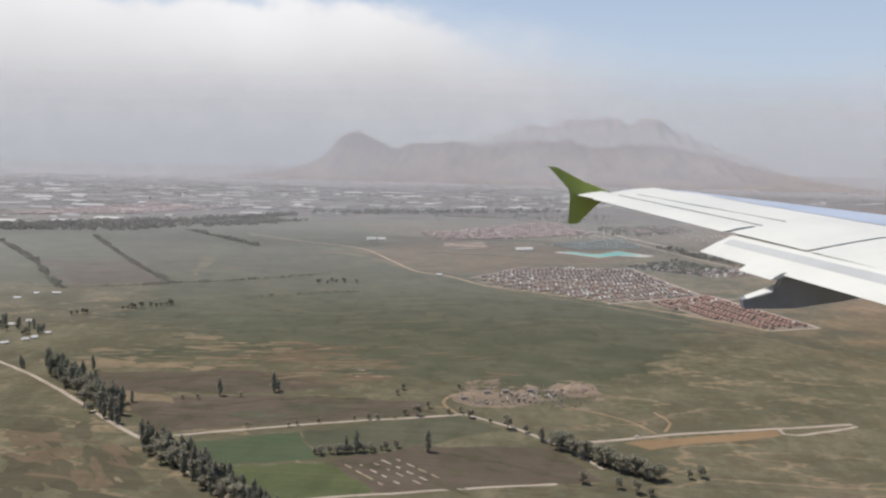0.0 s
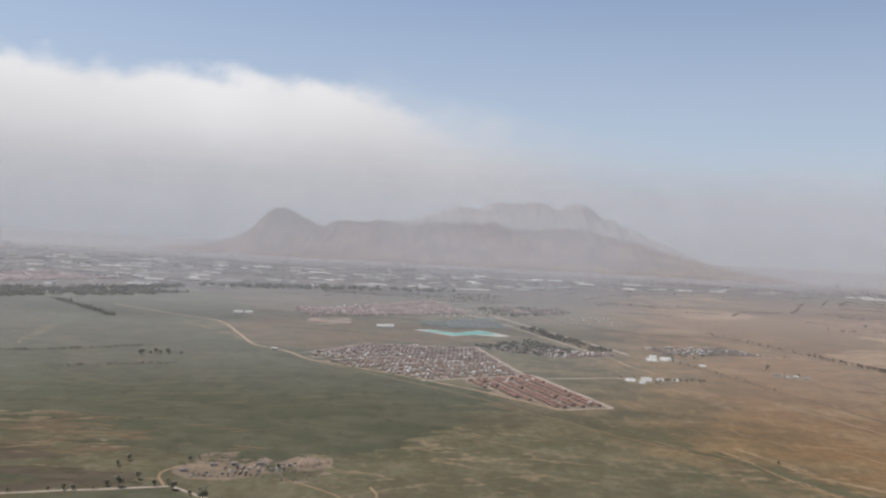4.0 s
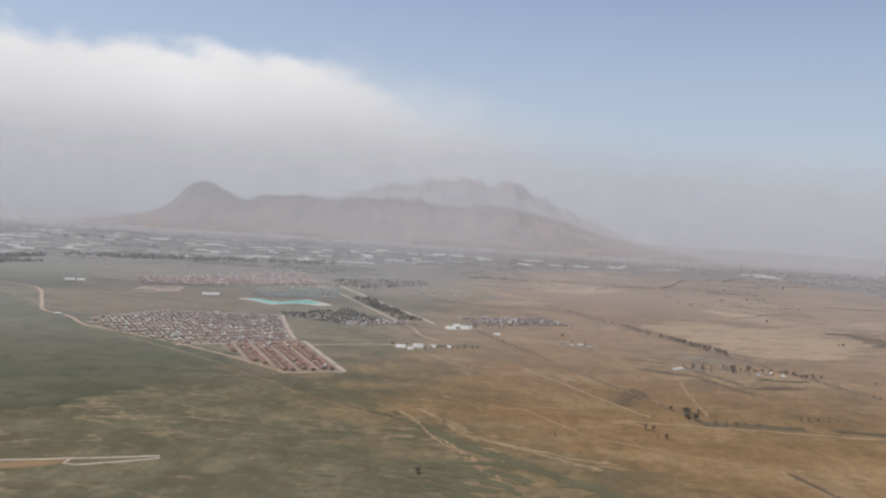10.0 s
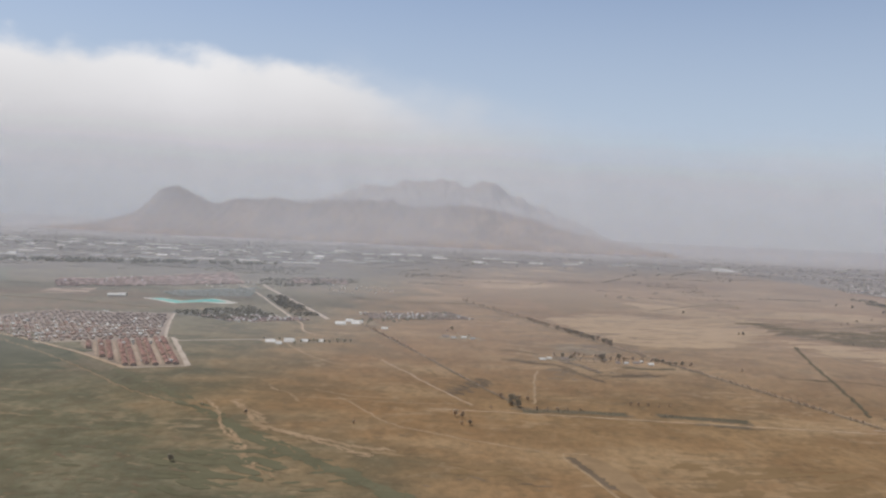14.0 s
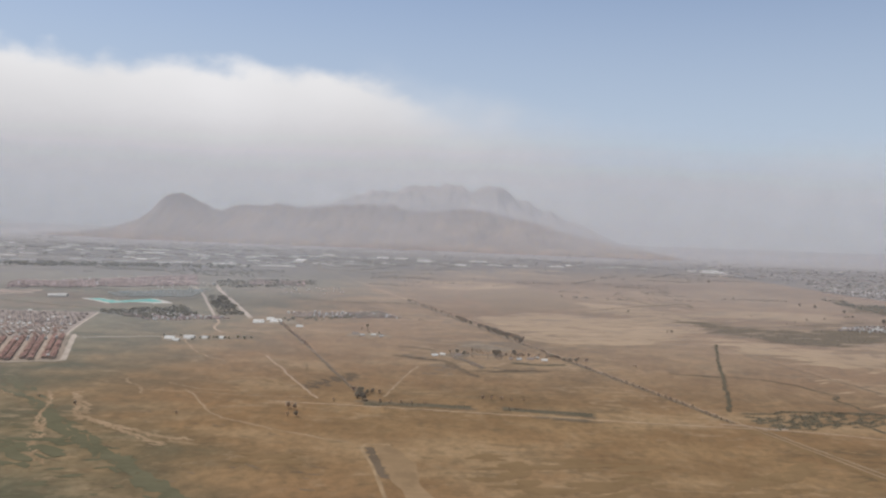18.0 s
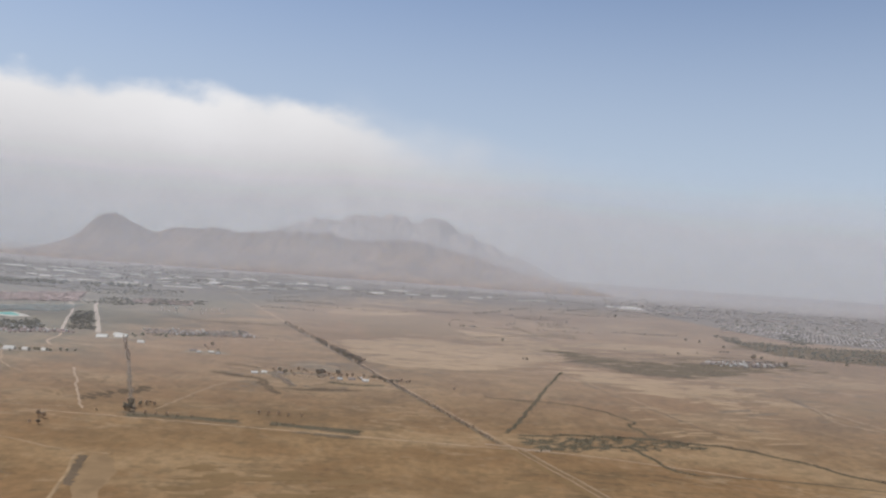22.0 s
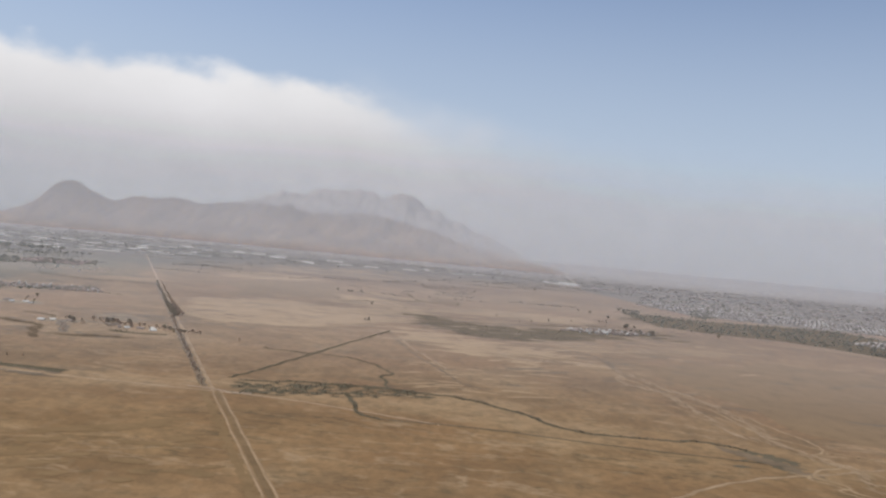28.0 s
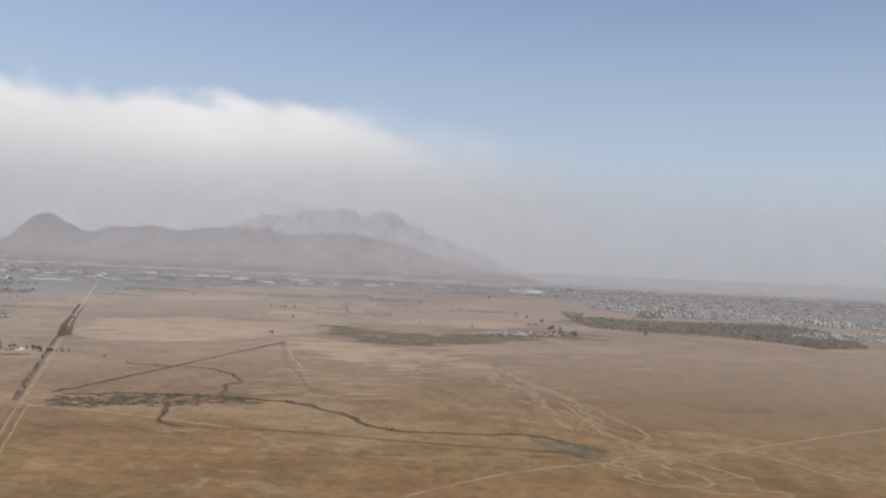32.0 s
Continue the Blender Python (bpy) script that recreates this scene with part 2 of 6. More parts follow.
def field_material(name, a, b, c, rows_turn=0.0, gloss=HAZE_GLOSS):
    m = Nodes(name)
    n1, n2 = m.noise(0.02, 4, (1, 1.6, 1)), m.noise(0.25, 4)
    rows = m.noise(0.22, 2, (0.06, 1.6, 1), turn=rows_turn)
    base = m.mix(m.step(n1, 0.35, 0.65), a, b)
    base = m.mix(m.step(rows, 0.42, 0.62, 0.0, 0.45), base, c)
    base = m.mix(m.step(n2, 0.4, 0.75, 0.0, 0.35), base, c)
    wide, mott = m.noise(0.0065, 4, (0.8, 1.5, 1), turn=-6), m.noise(0.05, 6, (1.25, 0.8, 1), 0.62, 24)
    base = m.mix(m.step(wide, 0.44, 0.62, 0.0, 0.35), base, c)
    base = m.mix(m.step(mott, 0.48, 0.68, 0.0, 0.4), base, tuple(0.72 * v for v in c))
    base = m.mix(m.step(mott, 0.46, 0.30, 0.0, 0.25), base, tuple(1.18 * v for v in a))
    return m.done(base, 0.95, 0.0, bump=rows, strength=0.2, dist=0.6, gloss=gloss)


def plain_material(name, a, b, scale=0.4, rough=0.85, spec=0.2, gloss=None, by_object=False, by_island=False, dark=(0.05, 0.05, 0.05)):
    m = Nodes(name)
    n1, n2 = m.noise(scale, 4), m.noise(scale * 7, 3)
    pick = m.rand() if by_object else m.island() if by_island else m.step(n1, 0.35, 0.65)
    base = m.mix(pick, a, b)
    base = m.mix(m.step(n1, 0.45, 0.8, 0.0, 0.35), base, dark)
    base = m.mix(m.step(n2, 0.4, 0.8, 0.0, 0.2), base, dark)
    return m.done(base, rough, spec, bump=n2, strength=0.15, dist=0.1, gloss=gloss)


def leaf_material(name, a, b):
    m = Nodes(name)
    base = m.mix(m.island(), a, b)
    base = m.mix(m.calc("MULTIPLY", m.rand(), 0.5), base, (a[0] * 0.8, a[1] * 0.7, a[2] * 0.8))
    base = m.mix(m.step(m.noise(0.5, 3), 0.4, 0.7, 0.0, 0.35), base, (b[0] * 1.3, b[1] * 1.2, b[2] * 1.2))
    mat = m.done(base, 0.9, 0.05)
    t, mix = m.add("ShaderNodeBsdfTranslucent"), m.add("ShaderNodeMixShader")
    out = next(n for n in m.nt.nodes if n.type == "OUTPUT_MATERIAL")
    mix.inputs[0].default_value = 0.55
    m.nt.links.new(base, t.inputs[0])
    m.nt.links.new(out.inputs[0].links[0].from_socket, mix.inputs[1])
    m.nt.links.new(t.outputs[0], mix.inputs[2])
    m.nt.links.new(mix.outputs[0], out.inputs[0])
    return mat


M_GROUND = ground_material()
M_GREEN = field_material("green crop", (0.066, 0.092, 0.050), (0.082, 0.104, 0.056), (0.105, 0.114, 0.07))
M_LIME = field_material("bright green crop", (0.098, 0.112, 0.054), (0.122, 0.128, 0.062), (0.085, 0.096, 0.048))
M_MEADOW = field_material("dark green pasture", (0.099, 0.098, 0.064), (0.132, 0.123, 0.081), (0.084, 0.084, 0.054), 8)
M_PLOUGH = field_material("ploughed earth", (0.115, 0.092, 0.068), (0.142, 0.112, 0.083), (0.098, 0.08, 0.058), 24)
M_STUBBLE = field_material("pale stubble", (0.27, 0.20, 0.125), (0.225, 0.17, 0.108), (0.17, 0.14, 0.088), 20)
M_STRAW = field_material("straw-coloured field", (0.36, 0.24, 0.13), (0.31, 0.205, 0.11), (0.25, 0.165, 0.09), 4)
M_BARE = field_material("bare pale earth", (0.40, 0.31, 0.235), (0.33, 0.25, 0.18), (0.26, 0.19, 0.13), 50)
M_UMBER = field_material("dark damp grass", (0.165, 0.120, 0.078), (0.205, 0.148, 0.093), (0.125, 0.10, 0.066), 10)
M_MARSH = field_material("dark marsh scrub", (0.122, 0.102, 0.068), (0.155, 0.125, 0.084), (0.10, 0.088, 0.06), 30, None)
M_ROUGH = field_material("rough brown grass", (0.105, 0.092, 0.060), (0.132, 0.110, 0.074), (0.086, 0.078, 0.050), 35)
M_YARD = field_material("pale trampled earth", (0.30, 0.228, 0.165), (0.24, 0.185, 0.132), (0.175, 0.14, 0.10), 60)
M_LANE = plain_material("chalky dirt road", (0.43, 0.355, 0.275), (0.36, 0.295, 0.225), 0.08, 0.95, 0.1, HAZE_GLOSS, dark=(0.25, 0.2, 0.15))
M_TRACK = plain_material("tan dirt track", (0.39, 0.285, 0.185), (0.32, 0.225, 0.14), 0.08, 0.95, 0.1, HAZE_GLOSS, dark=(0.2, 0.15, 0.1))
M_RED = plain_material("red roof tiles", (0.35, 0.205, 0.155), (0.26, 0.155, 0.12), 0.8, 0.85, 0.2, by_object=True, dark=(0.15, 0.08, 0.06))
M_GREYROOF = plain_material("grey roof sheets", (0.30, 0.25, 0.215), (0.50, 0.415, 0.355), 0.8, 0.9, 0.05, by_object=True)
M_MIXROOF = plain_material("mixed weathered roofs", (0.24, 0.20, 0.178), (0.46, 0.385, 0.33), 0.8, 0.9, 0.05, by_island=True)
M_ROSE = plain_material("faded rose roofs", (0.25, 0.185, 0.165), (0.52, 0.41, 0.37), 0.8, 0.85, 0.2, by_island=True)
M_TEAL = plain_material("grey-green roofs", (0.28, 0.31, 0.285), (0.37, 0.39, 0.355), 0.8, 0.85, 0.2, by_island=True)
M_WHITE = plain_material("white sheet metal", (0.75, 0.72, 0.645), (0.60, 0.575, 0.515), 0.15, 0.8, 0.1, by_object=True, dark=(0.45, 0.44, 0.43))
M_SHED = plain_material("grey sheet metal", (0.37, 0.36, 0.335), (0.54, 0.52, 0.475), 0.1, 0.8, 0.1, by_object=True, dark=(0.2, 0.2, 0.2))
M_PLASTER = plain_material("cream plaster", (0.50, 0.41, 0.32), (0.42, 0.345, 0.27), 0.5, 0.9, 0.2)
M_BARK = plain_material("grey-brown bark", (0.15, 0.11, 0.08), (0.10, 0.075, 0.055), 2.0, 0.95, 0.1)
# leaf tones are raised above real foliage to stand in for haze
M_POPLAR = leaf_material("poplar leaves paled for haze", (0.31, 0.315, 0.235), (0.40, 0.395, 0.295))
M_EUCA = leaf_material("grey-green leaves paled for haze", (0.36, 0.35, 0.255), (0.45, 0.425, 0.315))
M_DRY = leaf_material("brownish dry leaves", (0.46, 0.375, 0.28), (0.56, 0.455, 0.34))
M_FARWOOD = leaf_material("dark far foliage", (0.25, 0.25, 0.20), (0.34, 0.33, 0.26))
M_WATER = Nodes("turquoise lagoon water")
M_WATER = M_WATER.done(M_WATER.mix(M_WATER.step(M_WATER.noise(0.05, 3), 0.35, 0.65), (0.12, 0.39, 0.33), (0.20, 0.47, 0.40)), 0.6, 0.1)
M_SAND = plain_material("white lagoon sand", (0.66, 0.62, 0.54), (0.55, 0.51, 0.44), 0.2, 0.95, 0.1)


def hill_material():
    m = Nodes("dry rocky hillside")
    a, b, c = m.noise(0.008, 5, (1, 1, 2)), m.noise(0.03, 5, (1.5, 1.5, 0.6)), m.noise(0.12, 4)
    sep = m.add("ShaderNodeSeparateXYZ")
    m.nt.links.new(m.pos, sep.inputs[0])
    base = m.mix(m.step(a, 0.35, 0.65), (0.20, 0.140, 0.105), (0.30, 0.205, 0.145))
    base = m.mix(m.step(b, 0.48, 0.66, 0.0, 0.65), base, (0.10, 0.085, 0.07))
    base = m.mix(m.step(c, 0.5, 0.8, 0.0, 0.35), base, (0.30, 0.215, 0.155))
    scree = m.calc("ADD", sep.outputs[2], m.calc("MULTIPLY", m.calc("SUBTRACT", a, 0.5), 160.0))
    base = m.mix(m.step(scree, 95.0, 170.0, 0.0, 0.5), base, (0.115, 0.092, 0.075))
    return m.done(base, 0.95, 0.0, bump=b, strength=0.9, dist=9.0)


M_HILL = hill_material()
M_FAINT = plain_material("faint worn grass track", (0.325, 0.232, 0.142), (0.265, 0.185, 0.11), 0.05, 0.95, 0.0, HAZE_GLOSS, dark=(0.2, 0.14, 0.08))


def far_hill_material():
    m = Nodes("rock paled for haze")
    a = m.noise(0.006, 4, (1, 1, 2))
    # distance haze is put into the rock as a paler base colour
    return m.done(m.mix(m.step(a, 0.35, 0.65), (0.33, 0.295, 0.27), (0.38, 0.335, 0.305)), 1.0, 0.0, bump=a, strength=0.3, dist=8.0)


def haze_material(name, thick, foot, full, top, ends=None, west=0.0):
    """A see-through sheet that stands in for smoke haze, lit by sun and sky: thick at most, from the foot's height up,
    gone at the top's; denser by the share west in the west.
    """
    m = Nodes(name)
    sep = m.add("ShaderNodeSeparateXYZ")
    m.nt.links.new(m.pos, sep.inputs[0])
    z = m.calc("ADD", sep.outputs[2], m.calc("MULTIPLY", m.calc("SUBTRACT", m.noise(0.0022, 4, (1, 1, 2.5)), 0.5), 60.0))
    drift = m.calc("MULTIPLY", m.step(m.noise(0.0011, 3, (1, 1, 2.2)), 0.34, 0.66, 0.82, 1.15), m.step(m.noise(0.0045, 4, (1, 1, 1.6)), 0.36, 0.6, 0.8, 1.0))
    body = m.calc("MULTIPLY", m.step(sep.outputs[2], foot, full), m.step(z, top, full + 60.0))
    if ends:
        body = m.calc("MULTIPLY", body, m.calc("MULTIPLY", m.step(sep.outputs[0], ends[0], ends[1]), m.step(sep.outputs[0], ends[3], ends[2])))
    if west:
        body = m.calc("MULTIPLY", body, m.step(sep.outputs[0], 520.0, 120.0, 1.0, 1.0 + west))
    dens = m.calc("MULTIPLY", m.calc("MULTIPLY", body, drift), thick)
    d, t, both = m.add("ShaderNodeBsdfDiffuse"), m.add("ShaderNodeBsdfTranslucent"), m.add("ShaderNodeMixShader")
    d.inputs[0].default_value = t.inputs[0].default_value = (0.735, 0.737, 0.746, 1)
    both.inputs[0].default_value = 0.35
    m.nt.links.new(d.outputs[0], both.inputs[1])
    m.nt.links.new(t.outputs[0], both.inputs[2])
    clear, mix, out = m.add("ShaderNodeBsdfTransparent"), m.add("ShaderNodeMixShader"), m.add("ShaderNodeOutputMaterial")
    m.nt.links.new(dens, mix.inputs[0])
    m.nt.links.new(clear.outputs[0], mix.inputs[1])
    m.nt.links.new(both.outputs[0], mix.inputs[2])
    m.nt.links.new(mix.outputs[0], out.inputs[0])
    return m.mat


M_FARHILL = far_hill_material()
M_SHEDWALL = plain_material("pale cladding", (0.40, 0.36, 0.31), (0.62, 0.56, 0.49), 0.2, 0.8, 0.2, by_object=True)
M_CUT = plain_material("pale cut earth", (0.34, 0.242, 0.142), (0.28, 0.195, 0.112), 0.1, 0.95, 0.0, HAZE_GLOSS, dark=(0.16, 0.11, 0.07))
M_RUT = field_material("rutted brown grass", (0.185, 0.122, 0.066), (0.225, 0.15, 0.082), (0.14, 0.098, 0.056), 70)
M_DRYFIELD = field_material("pale dry grass field", (0.37, 0.26, 0.150), (0.33, 0.228, 0.13), (0.28, 0.192, 0.108), 4)
M_BURNT = field_material("brown grazed grass", (0.208, 0.138, 0.072), (0.228, 0.152, 0.080), (0.182, 0.121, 0.063), 12)
M_HALLWALL = plain_material("pale hall cladding", (0.66, 0.61, 0.54), (0.82, 0.77, 0.69), 0.2, 0.8, 0.2, by_object=True, dark=(0.4, 0.4, 0.4))
M_SMALLROOF = plain_material("mixed pale roofs", (0.23, 0.195, 0.17), (0.68, 0.62, 0.56), 0.8, 0.9, 0.05, by_island=True, dark=(0.2, 0.2, 0.2))
M_SCRUB = leaf_material("olive-brown scrub", (0.24, 0.205, 0.142), (0.33, 0.28, 0.19))
M_SWALE = field_material("dark green damp grass", (0.125, 0.115, 0.070), (0.145, 0.130, 0.080), (0.11, 0.102, 0.062), 30)
M_ESTATE = field_material("grey-brown estate ground", (0.30, 0.24, 0.19), (0.26, 0.208, 0.165), (0.215, 0.175, 0.14), 30)
# haze put into the leaf colour here too, as a paler olive
M_FARTREE = leaf_material("olive leaves paled for haze", (0.35, 0.315, 0.235), (0.45, 0.40, 0.30))
M_GRADED = field_material("orange graded earth", (0.29, 0.198, 0.113), (0.262, 0.178, 0.10), (0.22, 0.15, 0.086), 18)
# shade under the grove is put into this floor colour
M_WOODFLOOR = field_material("scrub floor with painted shade", (0.155, 0.150, 0.128), (0.18, 0.17, 0.142), (0.135, 0.13, 0.11), 18)
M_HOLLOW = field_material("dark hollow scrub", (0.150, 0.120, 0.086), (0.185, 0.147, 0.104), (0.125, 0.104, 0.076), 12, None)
M_EARTH_SHADE = field_material("dark earth and painted bank shade", (0.14, 0.104, 0.070), (0.172, 0.126, 0.084), (0.118, 0.09, 0.062), 15, None)
M_OLIVE = field_material("olive pasture", (0.108, 0.109, 0.070), (0.138, 0.134, 0.088), (0.092, 0.095, 0.061), 6)
M_TOWNFLOOR = field_material("grey town ground", (0.150, 0.120, 0.090), (0.215, 0.168, 0.122), (0.11, 0.095, 0.075), 5)


# ---- building blocks ----
def mesh_of(name, verts, faces, material, smooth=False):
    me = bpy.data.meshes.new(name)
    me.from_pydata(verts, [], faces)
    me.materials.append(material)
    if smooth:
        me.polygons.foreach_set("use_smooth", [True] * len(me.polygons))
    me.update()
    return me


def structure(name, me, label="", kind="structure", category=""):
    return tagged(new(name, me), label, category, "", kind)


def thing(name, label, category, group="", at=(0, 0, 0)):
    ob = tagged(new(name), label, category, group)
    ob.location = at
    return ob


def part(name, me, parent, label=""):
    ob = new(name, me)
    ob.parent = parent
    if label:
        ob["label"] = label
    return ob


def resample(points, step):
    """Points at even steps along a smooth line through the given ones."""
    pts = [Vector((*p, 0)) if len(p) == 2 else Vector(p) for p in points]
    dense = []
    for i in range(len(pts) - 1):
        a, b = pts[i], pts[i + 1]
        p0, p3 = pts[max(i - 1, 0)], pts[min(i + 2, len(pts) - 1)]
        for k in range(12):
            t = k / 12
            dense.append(0.5 * ((2 * a) + (b - p0) * t + (2 * p0 - 5 * a + 4 * b - p3) * t * t + (3 * a - p0 - 3 * b + p3) * t ** 3))
    dense.append(pts[-1])
    out, left = [dense[0]], step
    for a, b in zip(dense, dense[1:]):
        d, pos = (b - a).length, 0.0
        while d - pos >= left:
            pos += left
            out.append(a.lerp(b, pos / d))
            left = step
        left -= d - pos
    if (out[-1] - dense[-1]).length > 0.3 * step:
        out.append(dense[-1])
    return out


def winding(line, amount):
    """The same line, straying to both sides."""
    return [p + amount * Vector((noise.noise((p.x * 0.045, p.y * 0.045, 2.0)) + 0.5 * noise.noise((p.x * 0.13, p.y * 0.13, 5.0)),
                                 noise.noise((p.x * 0.045, p.y * 0.045, 8.0)) + 0.5 * noise.noise((p.x * 0.13, p.y * 0.13, 11.0)), 0)) for p in line]


def ribbon(name, points, width, material, z=0.16, ragged=0.2, step=8.0, thick=0.12, wander=0.0):
    """A strip of road or water's edge along a line, with a low shoulder at each side."""
    line = winding(resample(points, step), wander)
    verts, faces = [], []
    for i, p in enumerate(line):
        d = (line[min(i + 1, len(line) - 1)] - line[max(i - 1, 0)]).normalized()
        n = Vector((-d.y, d.x, 0))
        for s in (-1, 1):
            w = width / 2 * (1 + ragged * noise.noise((p.x * 0.06, p.y * 0.06, s * 7.0)))
            a, b = p + n * s * w, p + n * s * (w + 0.5)
            pair = [(a.x, a.y, z), (b.x, b.y, z - thick)]
            verts += pair[::-1] if s < 0 else pair
    for i in range(len(line) - 1):
        a, b = 4 * i, 4 * i + 4
        faces += [(a + k, a + k + 1, b + k + 1, b + k) for k in range(3)]
    return mesh_of(name, verts, [f[::-1] for f in faces], material)


def patch(name, corners, material, z=0.08, ragged=2.0, step=9.0):
    """A field of the given outline with an uneven edge."""
    ring, n = [], len(corners)
    for i in range(n):
        a, b = Vector((*corners[i], 0)), Vector((*corners[(i + 1) % n], 0))
        count = max(2, int((b - a).length / step))
        ring += [a.lerp(b, k / count) for k in range(count)]
    verts = []
    for p in ring:
        k = 0.3 / max(ragged, 4.0)
        q = p + ragged * Vector((noise.noise((p.x * k, p.y * k, 1.0)), noise.noise((p.x * k, p.y * k, 9.0)), 0))
        verts.append((q.x, q.y, z))
    bm = bmesh.new()
    face = bm.faces.new([bm.verts.new(v) for v in verts])
    bm.normal_update()
    if face.normal.z < 0:
        face.normal_flip()
    bmesh.ops.triangulate(bm, faces=bm.faces[:])
    me = bpy.data.meshes.new(name)
    bm.to_mesh(me)
    bm.free()
    me.materials.append(material)
    return me


def blobs(items, material, name, leaves=26, seed=1):
    """Foliage made of many small tilted leaf faces. items: (x, y, z, radius x, radius y, radius z)."""
    rng = np.random.default_rng(seed)
    verts, faces = [], []
    for x, y, z, rx, ry, rz in items:
        u = rng.normal(size=(leaves, 3))
        u /= np.linalg.norm(u, axis=1)[:, None]
        c = np.array((x, y, z)) + u * np.array((rx, ry, rz)) * rng.uniform(0.55, 1.05, (leaves, 1))
        c[:, 2] = np.maximum(c[:, 2], 0.05)
        s = (rx * ry * rz) ** (1 / 3) * rng.uniform(0.32, 0.62, leaves)
        a = rng.normal(size=(leaves, 3))
        a /= np.linalg.norm(a, axis=1)[:, None]
        a[:, 2] *= 0.7
        b = np.cross(a, u + 0.3 * rng.normal(size=(leaves, 3)))
        b /= np.linalg.norm(b, axis=1)[:, None] + 1e-9
        for k in range(leaves):
            i = len(verts)
            verts += [tuple(c[k] + s[k] * v) for v in (a[k], b[k] * 0.8, -a[k], -b[k] * 0.8)]
            faces.append((i, i + 1, i + 2, i + 3))
    return mesh_of(name, verts, faces, material)


def trunk_mesh(height, radius, name, limbs=5, seed=0):
    rng = random.Random(seed)
    verts, faces = [], []

    def limb(a, b, ra, rb, sides=6):
        d = (b - a).normalized()
        u = d.orthogonal().normalized()
        v = d.cross(u)
        i = len(verts)
        for p, r in ((a, ra), (a.lerp(b, 0.5) + u * ra * 0.3, (ra + rb) / 2), (b, rb)):
            verts.extend(tuple(p + r * (math.cos(2 * math.pi * k / sides) * u + math.sin(2 * math.pi * k / sides) * v)) for k in range(sides))
        for ring in range(2):
            for k in range(sides):
                k2 = (k + 1) % sides
                faces.append((i + ring * sides + k, i + ring * sides + k2, i + ring * sides + sides + k2, i + ring * sides + sides + k))

    limb(Vector((0, 0, -0.1)), Vector((0, 0, height * 0.8)), radius, radius * 0.3)
    for _ in range(limbs):
        z, t = height * rng.uniform(0.3, 0.65), rng.uniform(0, 6.28)
        a = Vector((0, 0, z))
        limb(a, a + Vector((math.cos(t), math.sin(t), 1.1)) * height * 0.22, radius * 0.4, radius * 0.12, 5)
    return mesh_of(name, verts, faces, M_BARK, True)


def crown_items(height, spread, shape, seed):
    rng = random.Random(seed)
    items = []
    if shape == "column":
        n = 26
        for i in range(n):
            f = (i + 0.5) / n
            r = spread * (math.sin(math.pi * min(1, 0.18 + 0.80 * f)) ** 0.7) * rng.uniform(0.7, 1.1)
            t = rng.uniform(0, 6.28)
            items.append((0.35 * r * math.cos(t), 0.35 * r * math.sin(t), height * (0.10 + 0.88 * f), r * 0.8, r * 0.8, height * 0.075))
    else:
        for i in range(24):
            t, f = rng.uniform(0, 6.28), rng.uniform(0, 1) ** 0.6
            z = height * rng.uniform(0.38, 0.88)
            w = spread * math.sqrt(max(0.12, 1 - ((z / height - 0.6) / 0.42) ** 2))
            r = spread * rng.uniform(0.25, 0.42)
            items.append((f * w * 0.8 * math.cos(t), f * w * 0.8 * math.sin(t), z, r, r, r * 0.8))
    return items


def tree_kind(name, label, height, spread, shape, material, seed, group=""):
    """A tree to be copied: a tapered trunk with limbs and a crown of leaves."""
    t = thing(name, label, "tree", group)
    part("trunk", trunk_mesh(height, 0.03 * height * (0.7 if shape == "column" else 1.0), "trunk", seed=seed), t)
    part("crown", blobs(crown_items(height, spread, shape, seed), material, "crown", 22 if shape == "column" else 26, seed), t)
    return t


class Grove:
    """Plants copies of a few tree kinds; the first copy of each is the kind itself."""

    def __init__(self, kinds):
        self.kinds, self.used, self.rng = kinds, set(), random.Random(5)

    def plant(self, x, y, size=1.0, pick=None, group=""):
        k = pick if pick is not None else self.rng.randrange(len(self.kinds))
        m = pose(x, y, 0, 0, 0, self.rng.uniform(0, 360))
        m = m @ Matrix.Scale(size * self.rng.uniform(0.85, 1.15), 4)
        if k in self.used:
            t = copy_thing(self.kinds[k], Matrix.Identity(4))
        else:
            t = self.kinds[k]
            self.used.add(k)
        t.matrix_basis = m
        if group:
            t["group"] = group
        return t

    def row(self, points, step, size=1.0, spread=1.5, pick=None, group="", gaps=0.0):
        for p in resample(points, step):
            if self.rng.random() >= gaps:
                k = self.rng.choice(pick) if pick else None
                self.plant(p.x + self.rng.uniform(-spread, spread), p.y + self.rng.uniform(-spread, spread), size, k, group)


